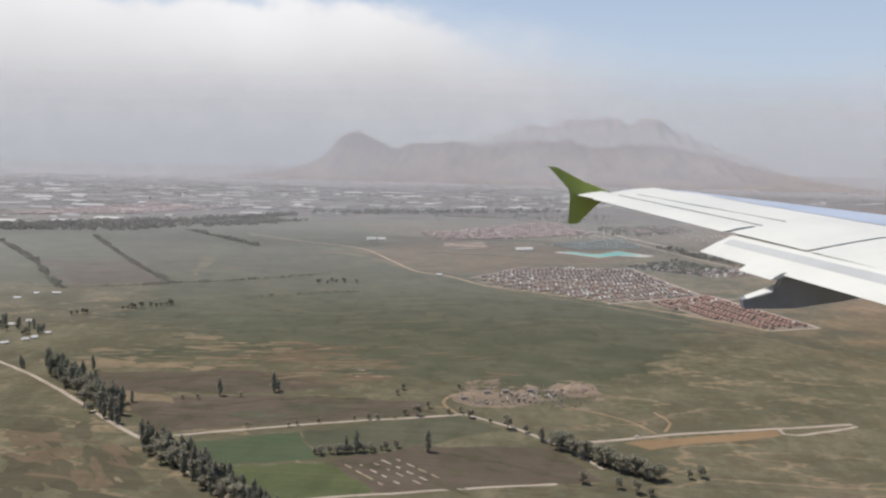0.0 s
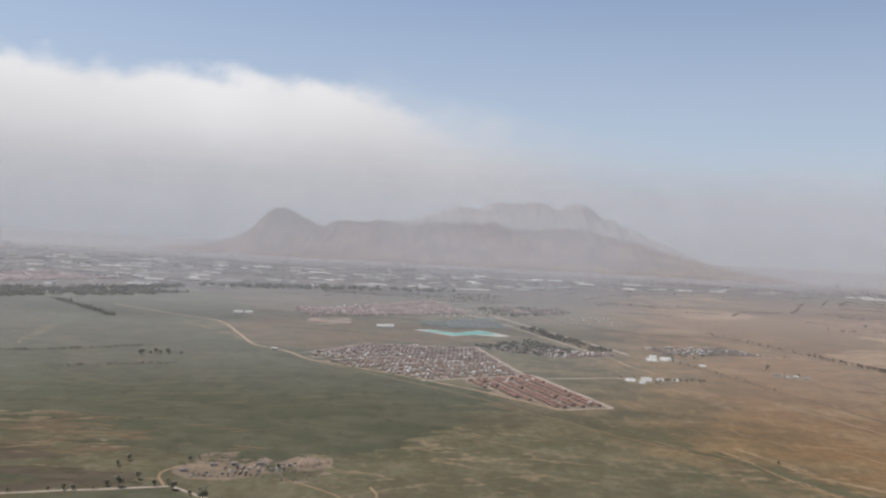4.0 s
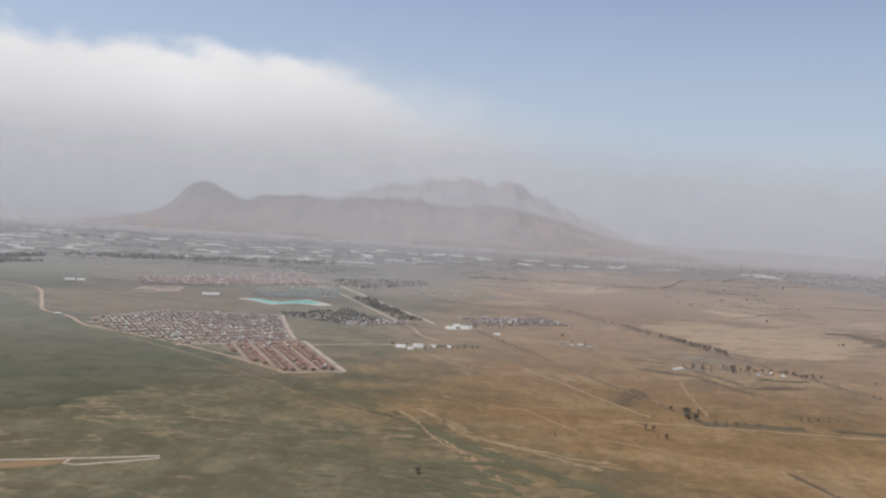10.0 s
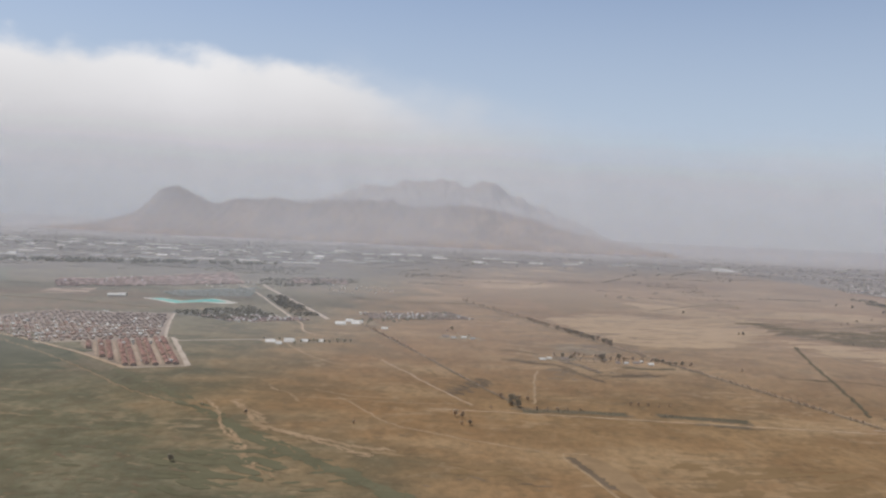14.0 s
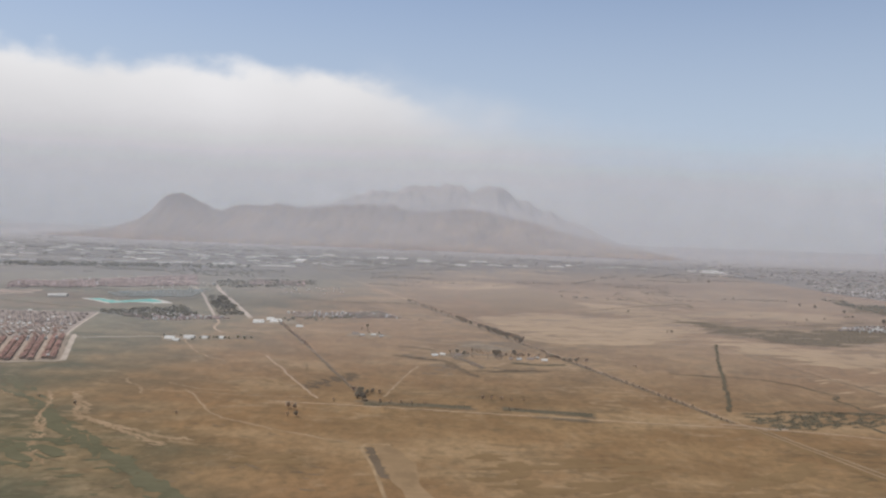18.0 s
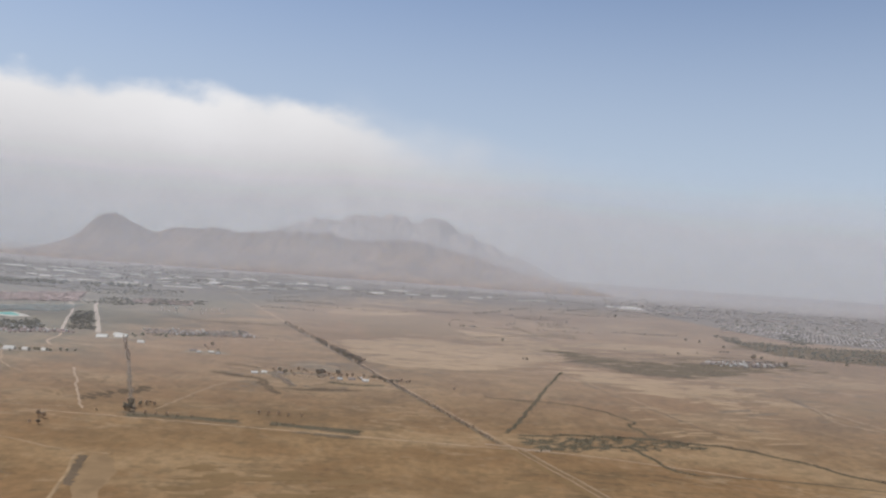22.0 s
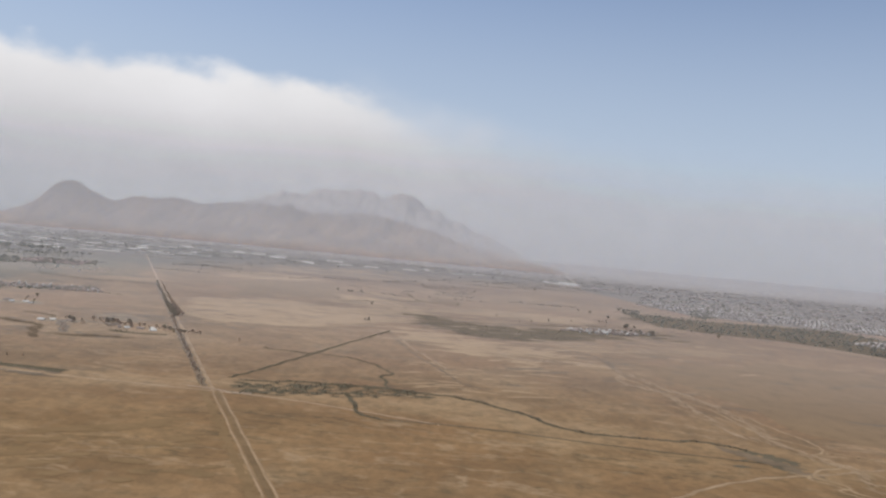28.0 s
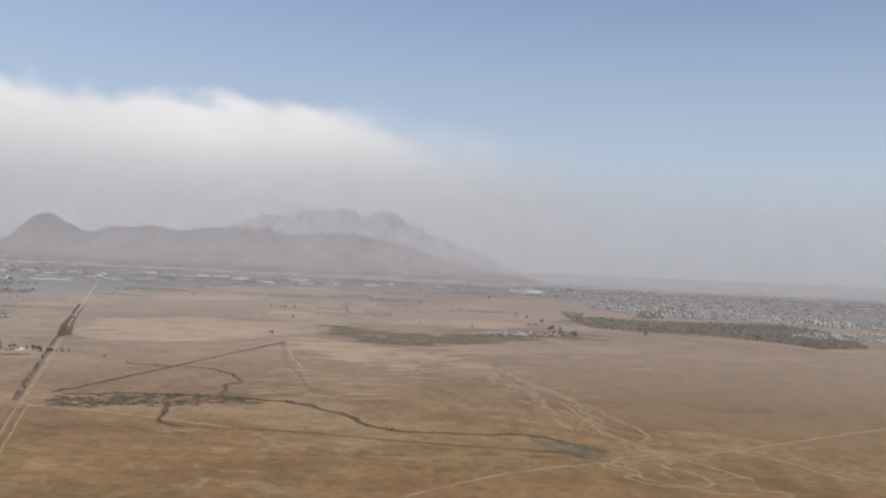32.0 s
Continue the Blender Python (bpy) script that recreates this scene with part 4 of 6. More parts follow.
CREEKS = [
    ([(880, 656), (922, 646), (953, 621), (987, 580), (1028, 574), (1079, 581), (1110, 560)], 3.6, 1.35, "dark winding creek lined with scrub"),
    ([(880, 656), (860, 658), (853, 690), (848, 708), (858, 725), (846, 749), (820, 780), (796, 792), (760, 790), (726, 800)], 2.6, 1.05, "dark winding creek lined with scrub"),
    ([(739, 645), (755, 700), (774, 774), (800, 880), (833, 1001)], 3.4, 1.3, "straight dark canal lined with bushes"),
    ([(828, 632), (838, 600), (845, 571), (860, 560)], 3.4, 1.1, "short dark ditch"),
    ([(746, 640), (790, 652), (844, 657), (880, 656)], 4.4, 1.35, "marshy ditch with bushes"),
    ([(860, 560), (930, 560), (1010, 548), (1100, 540)], 1.4, 0.6, "thin dry ditch"),
    ([(-888, 1137), (-727, 962), (-640, 850), (-586, 785)], 8.0, 3.4, "tree-lined canal between fields"),
    ([(-796, 1239), (-612, 988), (-493, 839)], 7.0, 3.0, "tree-lined canal between fields"),
    # dark ribbon for the shrubs, with the trees' shadow put into its colour
    ([(428, 1340), (513, 1134), (587, 956), (643, 819), (731, 609)], 4.5, 0.9, "shrubby verge of the straight road with tree shadow"),
    ([(282, 1046), (330, 930), (362, 854), (421, 709), (455, 626)], 3.0, 0.8, "shrubby field boundary"),
    ([(510, 850), (530, 815), (548, 780)], 8.0, 1.3, "shrubby ditch by the farmstead"),
    ([(575, 815), (600, 812), (630, 818)], 9.0, 1.0, "dark ditch before the farmstead"),
    ([(496, 870), (480, 880), (455, 885)], 4.0, 0.8, "dark hedge by the farmstead"),
    ([(-554, 801), (-482, 837), (-402, 882), (-336, 935)], 9.0, 2.3, "hedge along a field edge"),
    ([(-369, 778), (-327, 804), (-281, 824)], 10.0, 2.1, "dark damp hollow in the pasture"),
    ([(-684, 1348), (-579, 1244), (-499, 1166)], 11.0, 4.0, "tree-lined canal between fields"),
    ([(728, 1317), (902, 1472), (918, 1419)], 3.0, 1.0, "dark hedge between far fields"),
    ([(824, 1587), (855, 1446), (913, 1424)], 3.0, 0.9, "dark hedge between far fields"),
    ([(-240, 1150), (-120, 1130), (-20, 1100), (60, 1070)], 3.0, 0.9, "scrubby ditch behind the estate"),
    ([(-330, 1330), (-180, 1320), (-60, 1330)], 3.0, 1.0, "scrubby ditch before the far quarter"),
    ([(240, 1330), (330, 1290), (440, 1310)], 3.0, 0.9, "scrubby ditch in the dry fields"),
    ([(454, 616), (490, 620), (536, 621)], 11.0, 1.0, "dark ditch beside the dirt road"),
    ([(560, 620), (595, 618), (628, 613)], 11.0, 1.0, "dark ditch beside the dirt road"),
]
rng = random.Random(11)
for line, width, tall, label in CREEKS:
    bend = 5.0 if "winding" in label or "marshy" in label else 2.6 if "bushes" in label else 0.3 if "straight" in label else 1.2
    lift += 0.002
    if "shrubby" in label:
        structure("verge", ribbon("verge", line, width * 1.0, M_UMBER, lift, 0.9, 3.0, wander=bend), label, category="verge")
    else:
        structure("creek", ribbon("creek", line, width * 0.8, M_SWALE if line[0][0] < -200 else M_MARSH, lift, 0.9, 3.0, wander=bend), label, category="creek")
    items = []
    for p in winding(resample(line, 1.8), bend):
        for _ in range(2):
            r = tall * rng.uniform(0.35, 1.0) * (0.8 + 0.8 * noise.noise((p.x * 0.05, p.y * 0.05, 6.0)))
            if r < 0.1 or ("shrubby" in label and noise.noise((p.x * 0.09, p.y * 0.09, 8.0)) < -0.12):
                continue
            items.append((p.x + rng.uniform(-0.45, 0.45) * width, p.y + rng.uniform(-0.45, 0.45) * width, r * 0.5, r, r, r * 0.75))
    tagged(new("creek_scrub", blobs(items, M_FARWOOD if "tree-lined" in label or line[0][0] < -300 else M_DRY if "shrubby" in label else M_SCRUB, "creek_scrub", 9, 3)), "low grey-green scrub along a creek", "bushes", "", "stuff")


def blotches(name, spots, material, label, z=0.2, seed=1):
    """Uneven patches of other growth on the ground in one mesh. spots: (x, y, length, width, turn in degrees)."""
    r2 = random.Random(seed)
    verts, faces = [], []
    for k, (x, y, a, b, turn) in enumerate(spots):
        c, s_, i, n = math.cos(radians(turn)), math.sin(radians(turn)), len(verts), 18
        ph = r2.uniform(0, 50)
        for q in range(n):
            t = 2 * math.pi * q / n
            f = 1 + 0.55 * noise.noise((math.cos(t) * 1.3 + ph, math.sin(t) * 1.3, ph)) + 0.25 * noise.noise((math.cos(t) * 4 + ph, math.sin(t) * 4, ph))
            u, v = a * f * math.cos(t), b * f * math.sin(t)
            verts.append((x + c * u - s_ * v, y + s_ * u + c * v, z + 0.0004 * k))
        faces.append(tuple(range(i, i + n)))
    return tagged(new(name, mesh_of(name, verts, faces, material)), label, "vegetation", "", "stuff")


def strewn(area, count, long, wide, turn, seed):
    r2 = random.Random(seed)
    x0, x1, y0, y1 = area
    return [(r2.uniform(x0, x1), r2.uniform(y0, y1), r2.uniform(0.3, 1.0) * long, r2.uniform(0.3, 1.0) * wide, turn + r2.uniform(-25, 25)) for _ in range(count)]


marsh = [(r3x, r3y, a, b, t) for r3x, r3y, a, b, t in strewn((752, 888, 596, 662), 260, 7, 3, 20, 4)
         if abs(r3y - (612 + 0.32 * (r3x - 752))) < 20 + 8 * noise.noise((r3x * 0.05, r3y * 0.05, 0.0))]
blotches("marsh_growth", marsh, M_MARSH, "dark patchy marsh growth near the canal crossing", 0.11, 3)
tagged(new("marsh_scrub", blobs([(x, y, 0.4, 0.3 + 0.1 * a, 0.3 + 0.1 * a, 0.5) for x, y, a, b, t in marsh for q in range(2)], M_SCRUB, "marsh_scrub", 9, 15)), "low grey-green marsh scrub", "bushes", "", "stuff")
# the bank's shade, laid on the ground as dark blotches
blotches("pit_shade", [(474 + 15 * v + rng.uniform(-0.6, 0.6), 500 - 52 * v, 4.6, 3.2, -72 + rng.uniform(-12, 12)) for v in (0.0, 0.13, 0.27, 0.4, 0.54, 0.68, 0.82, 0.95)], M_EARTH_SHADE, "painted shade along the foot of the pit bank", 0.12, 18)
swale = [(105, 703), (179, 624), (236, 561), (275, 515), (304, 488), (350, 440), (381, 408), (408, 381), (440, 350)]
damp = [(p.x + rng.uniform(-7, 7), p.y + rng.uniform(-6, 6), rng.uniform(3, 9), rng.uniform(1.2, 2.6), -45 + rng.uniform(-25, 25)) for p in resample(swale, 3.0) if rng.random() < 0.75]
blotches("damp_grass", damp, M_SWALE, "dark green damp grass along a swale", 0.095, 19)
blotches("damp_grass", [s for s in strewn((150, 400, 380, 560), 120, 7, 2.2, 15, 23) if s[0] + s[1] < 800], M_SWALE, "dark green tufts on olive grassland", 0.1, 20)
blotches("worn_grass", [s for s in strewn((120, 460, 390, 640), 90, 6, 1.3, -20, 24) if s[0] + s[1] < 930], M_UMBER, "brown worn streaks in the grass", 0.105, 21)
worm = [(234, 610), (246, 590), (259, 574), (266, 555), (272, 540), (305, 520), (349, 488)]
blotches("worn_grass", [(p.x + rng.uniform(-2.5, 2.5), p.y + rng.uniform(-2, 2), rng.uniform(2.5, 6), rng.uniform(0.8, 1.8), -30 + rng.uniform(-30, 30)) for p in resample(worm, 3.5)], M_FAINT, "pale worn patches along an old track", 0.115, 22)
blotches("dry_grass", strewn((-435, -330, 515, 560), 26, 26, 7, 8, 31) + strewn((-360, -290, 560, 605), 16, 22, 6, 5, 32), M_STUBBLE, "orange dry grass patches behind the fallow fields", 0.1, 33)
blotches("dry_grass", strewn((-300, -120, 500, 600), 26, 12, 2.0, 10, 34), M_UMBER, "brown dry grass streaks in the pasture", 0.102, 35)
blotches("rubble", [(-221, 532, 3, 1.2, 10), (-220, 517, 2.5, 1, 20), (-207, 518, 4, 0.8, 5), (-201, 520, 3, 0.7, 0)], M_BARE, "small pale heaps of rubble", 0.13, 36)
blotches("damp_pasture", strewn((-420, -60, 640, 880), 70, 26, 6, 12, 37), M_SWALE, "dark damp streaks in the pasture", 0.098, 38)
blotches("dark_ground", strewn((496, 524, 742, 800), 14, 9, 4, 30, 39) + strewn((560, 594, 768, 792), 12, 9, 3, 8, 40) + strewn((464, 494, 808, 838), 8, 9, 3, 10, 41), M_UMBER, "dark trampled ground by the farmstead", 0.1, 42)
blotches("pale_yard", strewn((480, 552, 845, 930), 30, 8, 2, 10, 43) + strewn((388, 436, 930, 966), 16, 6, 2, 10, 44), M_STUBBLE, "pale trodden earth by the farmstead", 0.108, 45)
blotches("scrub_strip", strewn((852, 1045, 1064, 1150), 26, 24, 6, 12, 51) + strewn((1050, 1240, 1180, 1300), 22, 26, 6, 8, 52), M_HOLLOW, "dark scrubby strips on the plain", 0.1, 53)
blotches("dry_grass", strewn((960, 1260, 860, 1280), 60, 28, 4, 10, 54) + strewn((760, 1000, 1150, 1500), 30, 34, 7, 6, 55), M_DRYFIELD, "pale dry grass streaks on the plain", 0.102, 56)
blotches("worn_grass", strewn((900, 1260, 820, 1200), 50, 24, 3, 14, 57) + strewn((420, 760, 640, 1100), 50, 20, 3, 8, 58), M_BURNT, "brown worn streaks on the plain", 0.104, 59)
blotches("dark_ground", strewn((350, 420, 660, 800), 16, 13, 3, -60, 71), M_BURNT, "brown fallow strip beside the track", 0.1, 72)
blotches("hollow_growth", strewn((1082, 1128, 522, 564), 22, 8, 5, 20, 6), M_MARSH, "dark scrubby patches in a hollow", 0.11, 5)
blotches("trodden_earth", strewn((-152, -60, 466, 520), 46, 7, 3, 10, 14), M_YARD, "trampled pale earth patches of the scrap yard", 0.11, 13)


def strewn_in(outline, count, long, wide, turn, seed):
    xs, ys = [p[0] for p in outline], [p[1] for p in outline]
    return [p for p in strewn((min(xs), max(xs), min(ys), max(ys)), count, long, wide, turn, seed) if inside(p, outline)]


def along(line, step, stray, long, wide, turn, seed):
    """Places for blotches beside a line, turned with it."""
    r2 = random.Random(seed)
    return [(p.x + r2.uniform(-stray, stray), p.y + r2.uniform(-stray, stray), r2.uniform(0.4, 1.0) * long, r2.uniform(0.4, 1.0) * wide, turn + r2.uniform(-22, 22)) for p in resample(line, step)]


SCRUB_BAND = [(850, 1215), (885, 1240), (930, 1170), (1000, 1165), (1120, 1215), (1135, 1150), (1015, 1032), (930, 1035), (880, 1095)]
band = strewn_in(SCRUB_BAND, 260, 34, 9, 8, 101)
blotches("scrub_strip", band, M_HOLLOW, "broad dark scrubby hollow on the plain", 0.112, 102)
tagged(new("hollow_scrub", blobs([(x, y, 0.5, 0.5 + 0.05 * a, 0.5 + 0.05 * a, 0.6) for x, y, a, b, t in band[:200]], M_SCRUB, "hollow_scrub", 8, 103)), "low dark scrub in a broad hollow", "bushes", "", "stuff")
for k, (outline, many) in enumerate((([(556, 1172), (640, 1250), (770, 1212), (843, 1152), (800, 1060), (758, 1000), (729, 965), (650, 958), (608, 962)], 200),
                                     ([(418, 1760), (618, 1790), (655, 1664), (490, 1579)], 70), ([(711, 1444), (815, 1385), (876, 1240), (850, 1180), (790, 1230), (730, 1330)], 90),
                                     ([(470, 2110), (765, 2340), (750, 2070), (515, 1870)], 60), ([(850, 1080), (916, 1011), (1025, 939), (937, 871), (848, 961)], 80), ([(880, 1290), (1000, 1400), (1150, 1400), (1100, 1290)], 70))):
    blotches("straw_growth", strewn_in(outline, many * 2, 42, 9, 4, 200 + k), M_DRYFIELD, "pale dry grass covering a field", 0.03 + 0.001 * k, 210 + k)
blotches("pasture_growth", [q for q in along([(-255, 600), (-181, 526), (-104, 530), (-46, 560), (4, 652), (30, 735), (-20, 800), (-161, 938)], 7.0, 16, 34, 9, 14, 220)], M_MEADOW, "dark green growth along the pasture's edge", 0.06, 221)
blotches("pasture_growth", along([(-255, 600), (-330, 642), (-421, 690), (-450, 770), (-470, 840)], 3.5, 26, 46, 8, 10, 222) + along([(-300, 590), (-380, 640), (-460, 690)], 6.0, 22, 40, 6, 8, 223), M_MEADOW,
         "ragged green strips at the pasture's edge", 0.061, 224)
blotches("dark_ground", along([(1028, 1232), (1077, 1218), (1155, 1195), (1240, 1262)], 4.0, 10, 20, 4, 5, 183) + along([(1250, 1480), (1340, 1440), (1430, 1430)], 6.0, 40, 40, 9, 5, 184), M_HOLLOW, "dark scrubby ground round the hamlet", 0.121, 185)
blotches("rough_grass", strewn_in([(-400, 400), (-360, 412), (-318, 378), (-270, 332), (-240, 300), (-330, 295), (-390, 340)], 70, 20, 6, -35, 231), M_ROUGH, "rough brown grass beside the poplars", 0.06, 232)
blotches("rough_grass", strewn_in([(-379, 382), (-355, 398), (-322, 379), (-289, 343), (-305, 324), (-340, 328)], 46, 15, 4, -30, 233), M_UMBER, "reddish worn grass beside the poplars", 0.0952, 234)
blotches("pasture_growth", strewn_in([(-278, 428), (-240, 460), (-220, 450), (-250, 418)], 34, 14, 5, 20, 235), M_MEADOW, "green regrowth in a ploughed field", 0.1602, 236)
blotches("rough_grass", strewn_in([(-372, 590), (-288, 604), (-225, 575), (-190, 524), (-246, 484), (-320, 522)], 110, 22, 3.2, 10, 237), M_UMBER, "brown dry streaks before the pasture", 0.103, 238)
blotches("dry_grass", strewn_in([(-372, 590), (-288, 604), (-225, 575), (-190, 524), (-246, 484), (-320, 522)], 44, 14, 1.8, 10, 239), M_STUBBLE, "orange dry streaks before the pasture", 0.1502, 240)
blotches("pasture_growth", along([(-440, 530), (-380, 560), (-300, 575)], 4.0, 18, 26, 3.5, 8, 241), M_MEADOW, "green strips breaking up the dry grass", 0.14, 242)
blotches("fallow_strip", strewn_in([(-661, 864), (-745, 1119), (-598, 1006), (-500, 844), (-599, 777)], 60, 44, 7, 20, 243), M_ROUGH, "brownish fallow strips between canals", 0.108, 244)
blotches("fallow_strip", strewn_in([(-168, 396), (-95, 404), (-73, 364), (-117, 352), (-176, 336), (-206, 371)], 40, 16, 2.2, -35, 245) + strewn_in([(-396, 498), (-294, 521), (-226, 490), (-290, 468), (-367, 462)], 34, 18, 3, 12, 246)
         + strewn_in([(-350, 446), (-276, 468), (-168, 470), (-170, 445), (-253, 418), (-310, 395)], 40, 18, 3, 18, 247), M_ROUGH, "grown-over strips of a ploughed field", 0.15, 248)
blotches("building_ground", strewn_in([(-326, 1154), (-240, 1276), (-72, 1259), (31, 1105), (-83, 1034), (-188, 969), (-231, 983)], 190, 40, 10, 12, 251), M_UMBER, "brown graded earth behind the estate", 0.0452, 252)
blotches("olive_growth", along([(-310, 660), (-400, 720), (-430, 800)], 5.0, 22, 44, 6, 10, 225), M_OLIVE, "lighter olive strips in the pasture", 0.099, 226)
blotches("dark_ground", along([(458, 830), (480, 818), (508, 808)], 3.0, 4, 10, 4, -20, 111) + along([(508, 808), (522, 776), (536, 742)], 3.5, 4, 8, 4, -60, 112)
         + along([(552, 764), (575, 772), (600, 780)], 2.5, 5, 11, 4, 15, 113), M_EARTH_SHADE, "dark bare earth round the farmstead", 0.118, 114)
blotches("dark_ground", strewn((520, 590, 850, 950), 70, 13, 3, 8, 115), M_UMBER, "dark worn pasture behind the farmstead", 0.106, 116)
blotches("dark_ground", along([(404, 668), (416, 690), (432, 722)], 2.5, 8, 8, 4, -50, 117), M_EARTH_SHADE, "dark fallow earth beside the straight track", 0.116, 118)
blotches("ditch_grass", along([(452, 623), (485, 621), (537, 617)], 1.6, 3.5, 7, 3, -4, 121) + along([(564, 622), (595, 614), (626, 608)], 1.6, 3.5, 7, 3, -10, 122)
         + along([(588, 600), (626, 594)], 2.0, 3, 7, 3, -6, 123), M_UMBER, "dark rank grass in a shallow ditch", 0.122, 124)
wash = [(234, 606), (244, 591), (261, 555), (270, 543), (286, 535), (301, 526), (324, 514), (342, 505), (360, 503)]
blotches("washed_earth", along(wash, 1.8, 1.6, 5.5, 1.5, -35, 131), M_FAINT, "pale washed-out earth along a gully", 0.124, 132)
blotches("washed_earth", along([(212, 610), (229, 580), (249, 526), (266, 504), (277, 467), (291, 449)], 2.2, 1.5, 4.5, 1.1, -60, 133)
         + along([(251, 533), (262, 505), (269, 483), (284, 462), (298, 444)], 2.5, 1.6, 4.0, 1.0, -60, 134)
         + along([(249, 666), (255, 653), (270, 641), (281, 616)], 2.5, 1.0, 3.5, 0.9, -50, 135), M_FAINT, "pale bare patches along old paths", 0.126, 136)
blotches("washed_earth", along([(280, 630), (325, 629), (369, 626), (405, 630)], 3.0, 0.8, 5.0, 0.8, 0, 137), M_FAINT, "thin worn path to the field track", 0.127, 138)
blotches("damp_grass", along([(236, 561), (266, 516), (290, 496), (313, 476), (340, 450), (364, 426), (395, 396)], 1.6, 4.0, 8, 2.6, -42, 141)
         + strewn_in([(222, 468), (262, 505), (292, 484), (302, 452), (276, 422), (236, 412)], 70, 13, 5, -20, 142), M_SWALE, "dark green damp grass in the swale", 0.108, 143)
blotches("rank_grass", along([(-150, 890), (-23, 793), (67, 713), (138, 640), (193, 597), (232, 565)], 5.0, 3.0, 9, 1.4, -42, 145), M_SWALE, "dark rank grass along the estate's edge", 0.109, 146)
blotches("worn_grass", along([(-150, 886), (-23, 789), (67, 709), (138, 636), (193, 593)], 6.0, 1.0, 8, 0.7, -42, 147), M_FAINT, "pale worn path along the estate's edge", 0.128, 148)
braid = [(959, 929), (968, 886), (1000, 880), (1075, 882), (1069, 799), (1087, 768), (1097, 747), (1106, 664), (1110, 614), (1137, 593)]
blotches("washed_earth", along(braid, 3.0, 4.0, 9, 1.5, -70, 151) + along([(1077, 866), (1105, 776), (1126, 714), (1135, 649), (1136, 586), (1160, 545), (1150, 500)], 2.4, 5.0, 8, 1.4, -75, 152), M_FAINT, "pale braided earth of a dry stream bed", 0.114, 153)
blotches("hollow_growth", along([(989, 994), (1041, 982), (1073, 938), (1077, 866)], 3.0, 2.5, 7, 1.6, -50, 154) + along([(1088, 566), (1104, 548), (1122, 522)], 1.6, 5.0, 9, 3.5, -50, 155)
         + along([(835, 985), (868, 851), (898, 767), (917, 709), (940, 696)], 3.2, 0.8, 6, 0.8, -70, 156), M_UMBER, "dark growth along a dry channel", 0.116, 157)
blotches("soft_grass", along([(690, 462), (716, 482), (745, 508)], 4, 5, 14, 4, 40, 161) + strewn((545, 640, 410, 500), 34, 18, 6, 15, 162) + strewn((400, 440, 465, 490), 8, 14, 5, 10, 163)
         + strewn((680, 800, 395, 480), 22, 16, 5, 20, 164), M_BURNT, "darker grass patches on the dry plain", 0.1, 165)
blotches("soft_grass", along([(733, 600), (776, 496), (820, 390)], 2.0, 2.0, 8, 1.6, -67, 181), M_BURNT, "darker grass beside the straight road", 0.103, 182)
blotches("dry_grass", strewn_in([(920, 960), (1045, 985), (1080, 880), (995, 800), (938, 840)], 90, 20, 5, 12, 166) + strewn((860, 1000, 640, 800), 30, 22, 4, 14, 167), M_DRYFIELD, "pale dry grass beside the stream bed", 0.101, 168)

blotches("dark_ground", strewn((900, 1500, 700, 1500), 110, 30, 3.2, 10, 171) + strewn((430, 900, 900, 1500), 90, 28, 3.0, 6, 172), M_UMBER, "dark thin streaks of growth on the plain", 0.117, 173)
blotches("dry_grass", strewn((640, 1300, 1000, 1600), 90, 36, 3.5, 8, 174), M_DRYFIELD, "pale thin streaks of dry grass on the plain", 0.119, 175)
blotches("olive_growth", strewn((-900, -330, 860, 1350), 70, 42, 7, 20, 176), M_MEADOW, "darker strips of growth in the olive fields", 0.105, 177)
blotches("dry_grass", strewn((-640, -350, 950, 1250), 22, 34, 4, 15, 178), M_UMBER, "brown strips in the olive fields", 0.107, 179)

# grass tufts and small bushes strewn over the plain
items = []
for _ in range(1500):
    x, y = rng.uniform(-350, 1500), rng.uniform(330, 1250)
    if noise.noise((x * 0.012, y * 0.012, 3.0)) > 0.12:
        r = rng.uniform(0.25, 0.8)
        items.append((x, y, r * 0.4, r, r, r * 0.6))
tagged(new("plain_scrub", blobs(items, M_SCRUB, "plain_scrub", 7, 9)), "scattered low bushes and weeds on the plain", "bushes", "", "stuff")

# ---- trees ----
poplars = Grove([tree_kind("poplar_tree", "tall narrow dark poplar beside a farm lane", h, s, "column", M_POPLAR, k)
                 for k, (h, s) in enumerate(((14.0, 2.0), (12.0, 1.9), (15.5, 2.3)))])
rounds = Grove([tree_kind("broadleaf_tree", "round pale green tree on dry grass", h, s, "round", M_EUCA, 20 + k)
                for k, (h, s) in enumerate(((7.0, 3.0), (8.6, 3.5), (5.4, 2.5)))])
browns = Grove([tree_kind("dry_tree", "brownish half-bare tree on dry grass", h, s, "round", M_DRY, 40 + k)
                for k, (h, s) in enumerate(((5.0, 1.8), (6.5, 2.0)))])
far_rounds = Grove([tree_kind("broadleaf_tree", "round pale olive tree on dry grass", h, s, "round", M_FARTREE, 60 + k)
                    for k, (h, s) in enumerate(((6.0, 2.4), (7.4, 2.8), (5.0, 2.2)))])
poplars.row([(-436, 506), (-395, 470), (-362, 438), (-338, 410)], 3.6, 0.9, 3.5, group="poplars along the lane")
poplars.row([(-425, 500), (-380, 462), (-345, 425)], 3.4, 0.9, 6.5, group="poplars along the lane")
rounds.row([(-420, 494), (-385, 460), (-350, 424)], 2.2, 1.1, 6, group="trees along the lane")
poplars.row([(-308, 382), (-285, 364), (-256, 340), (-226, 312), (-205, 290)], 2.8, 0.85, 3.0, group="poplars along the lane")
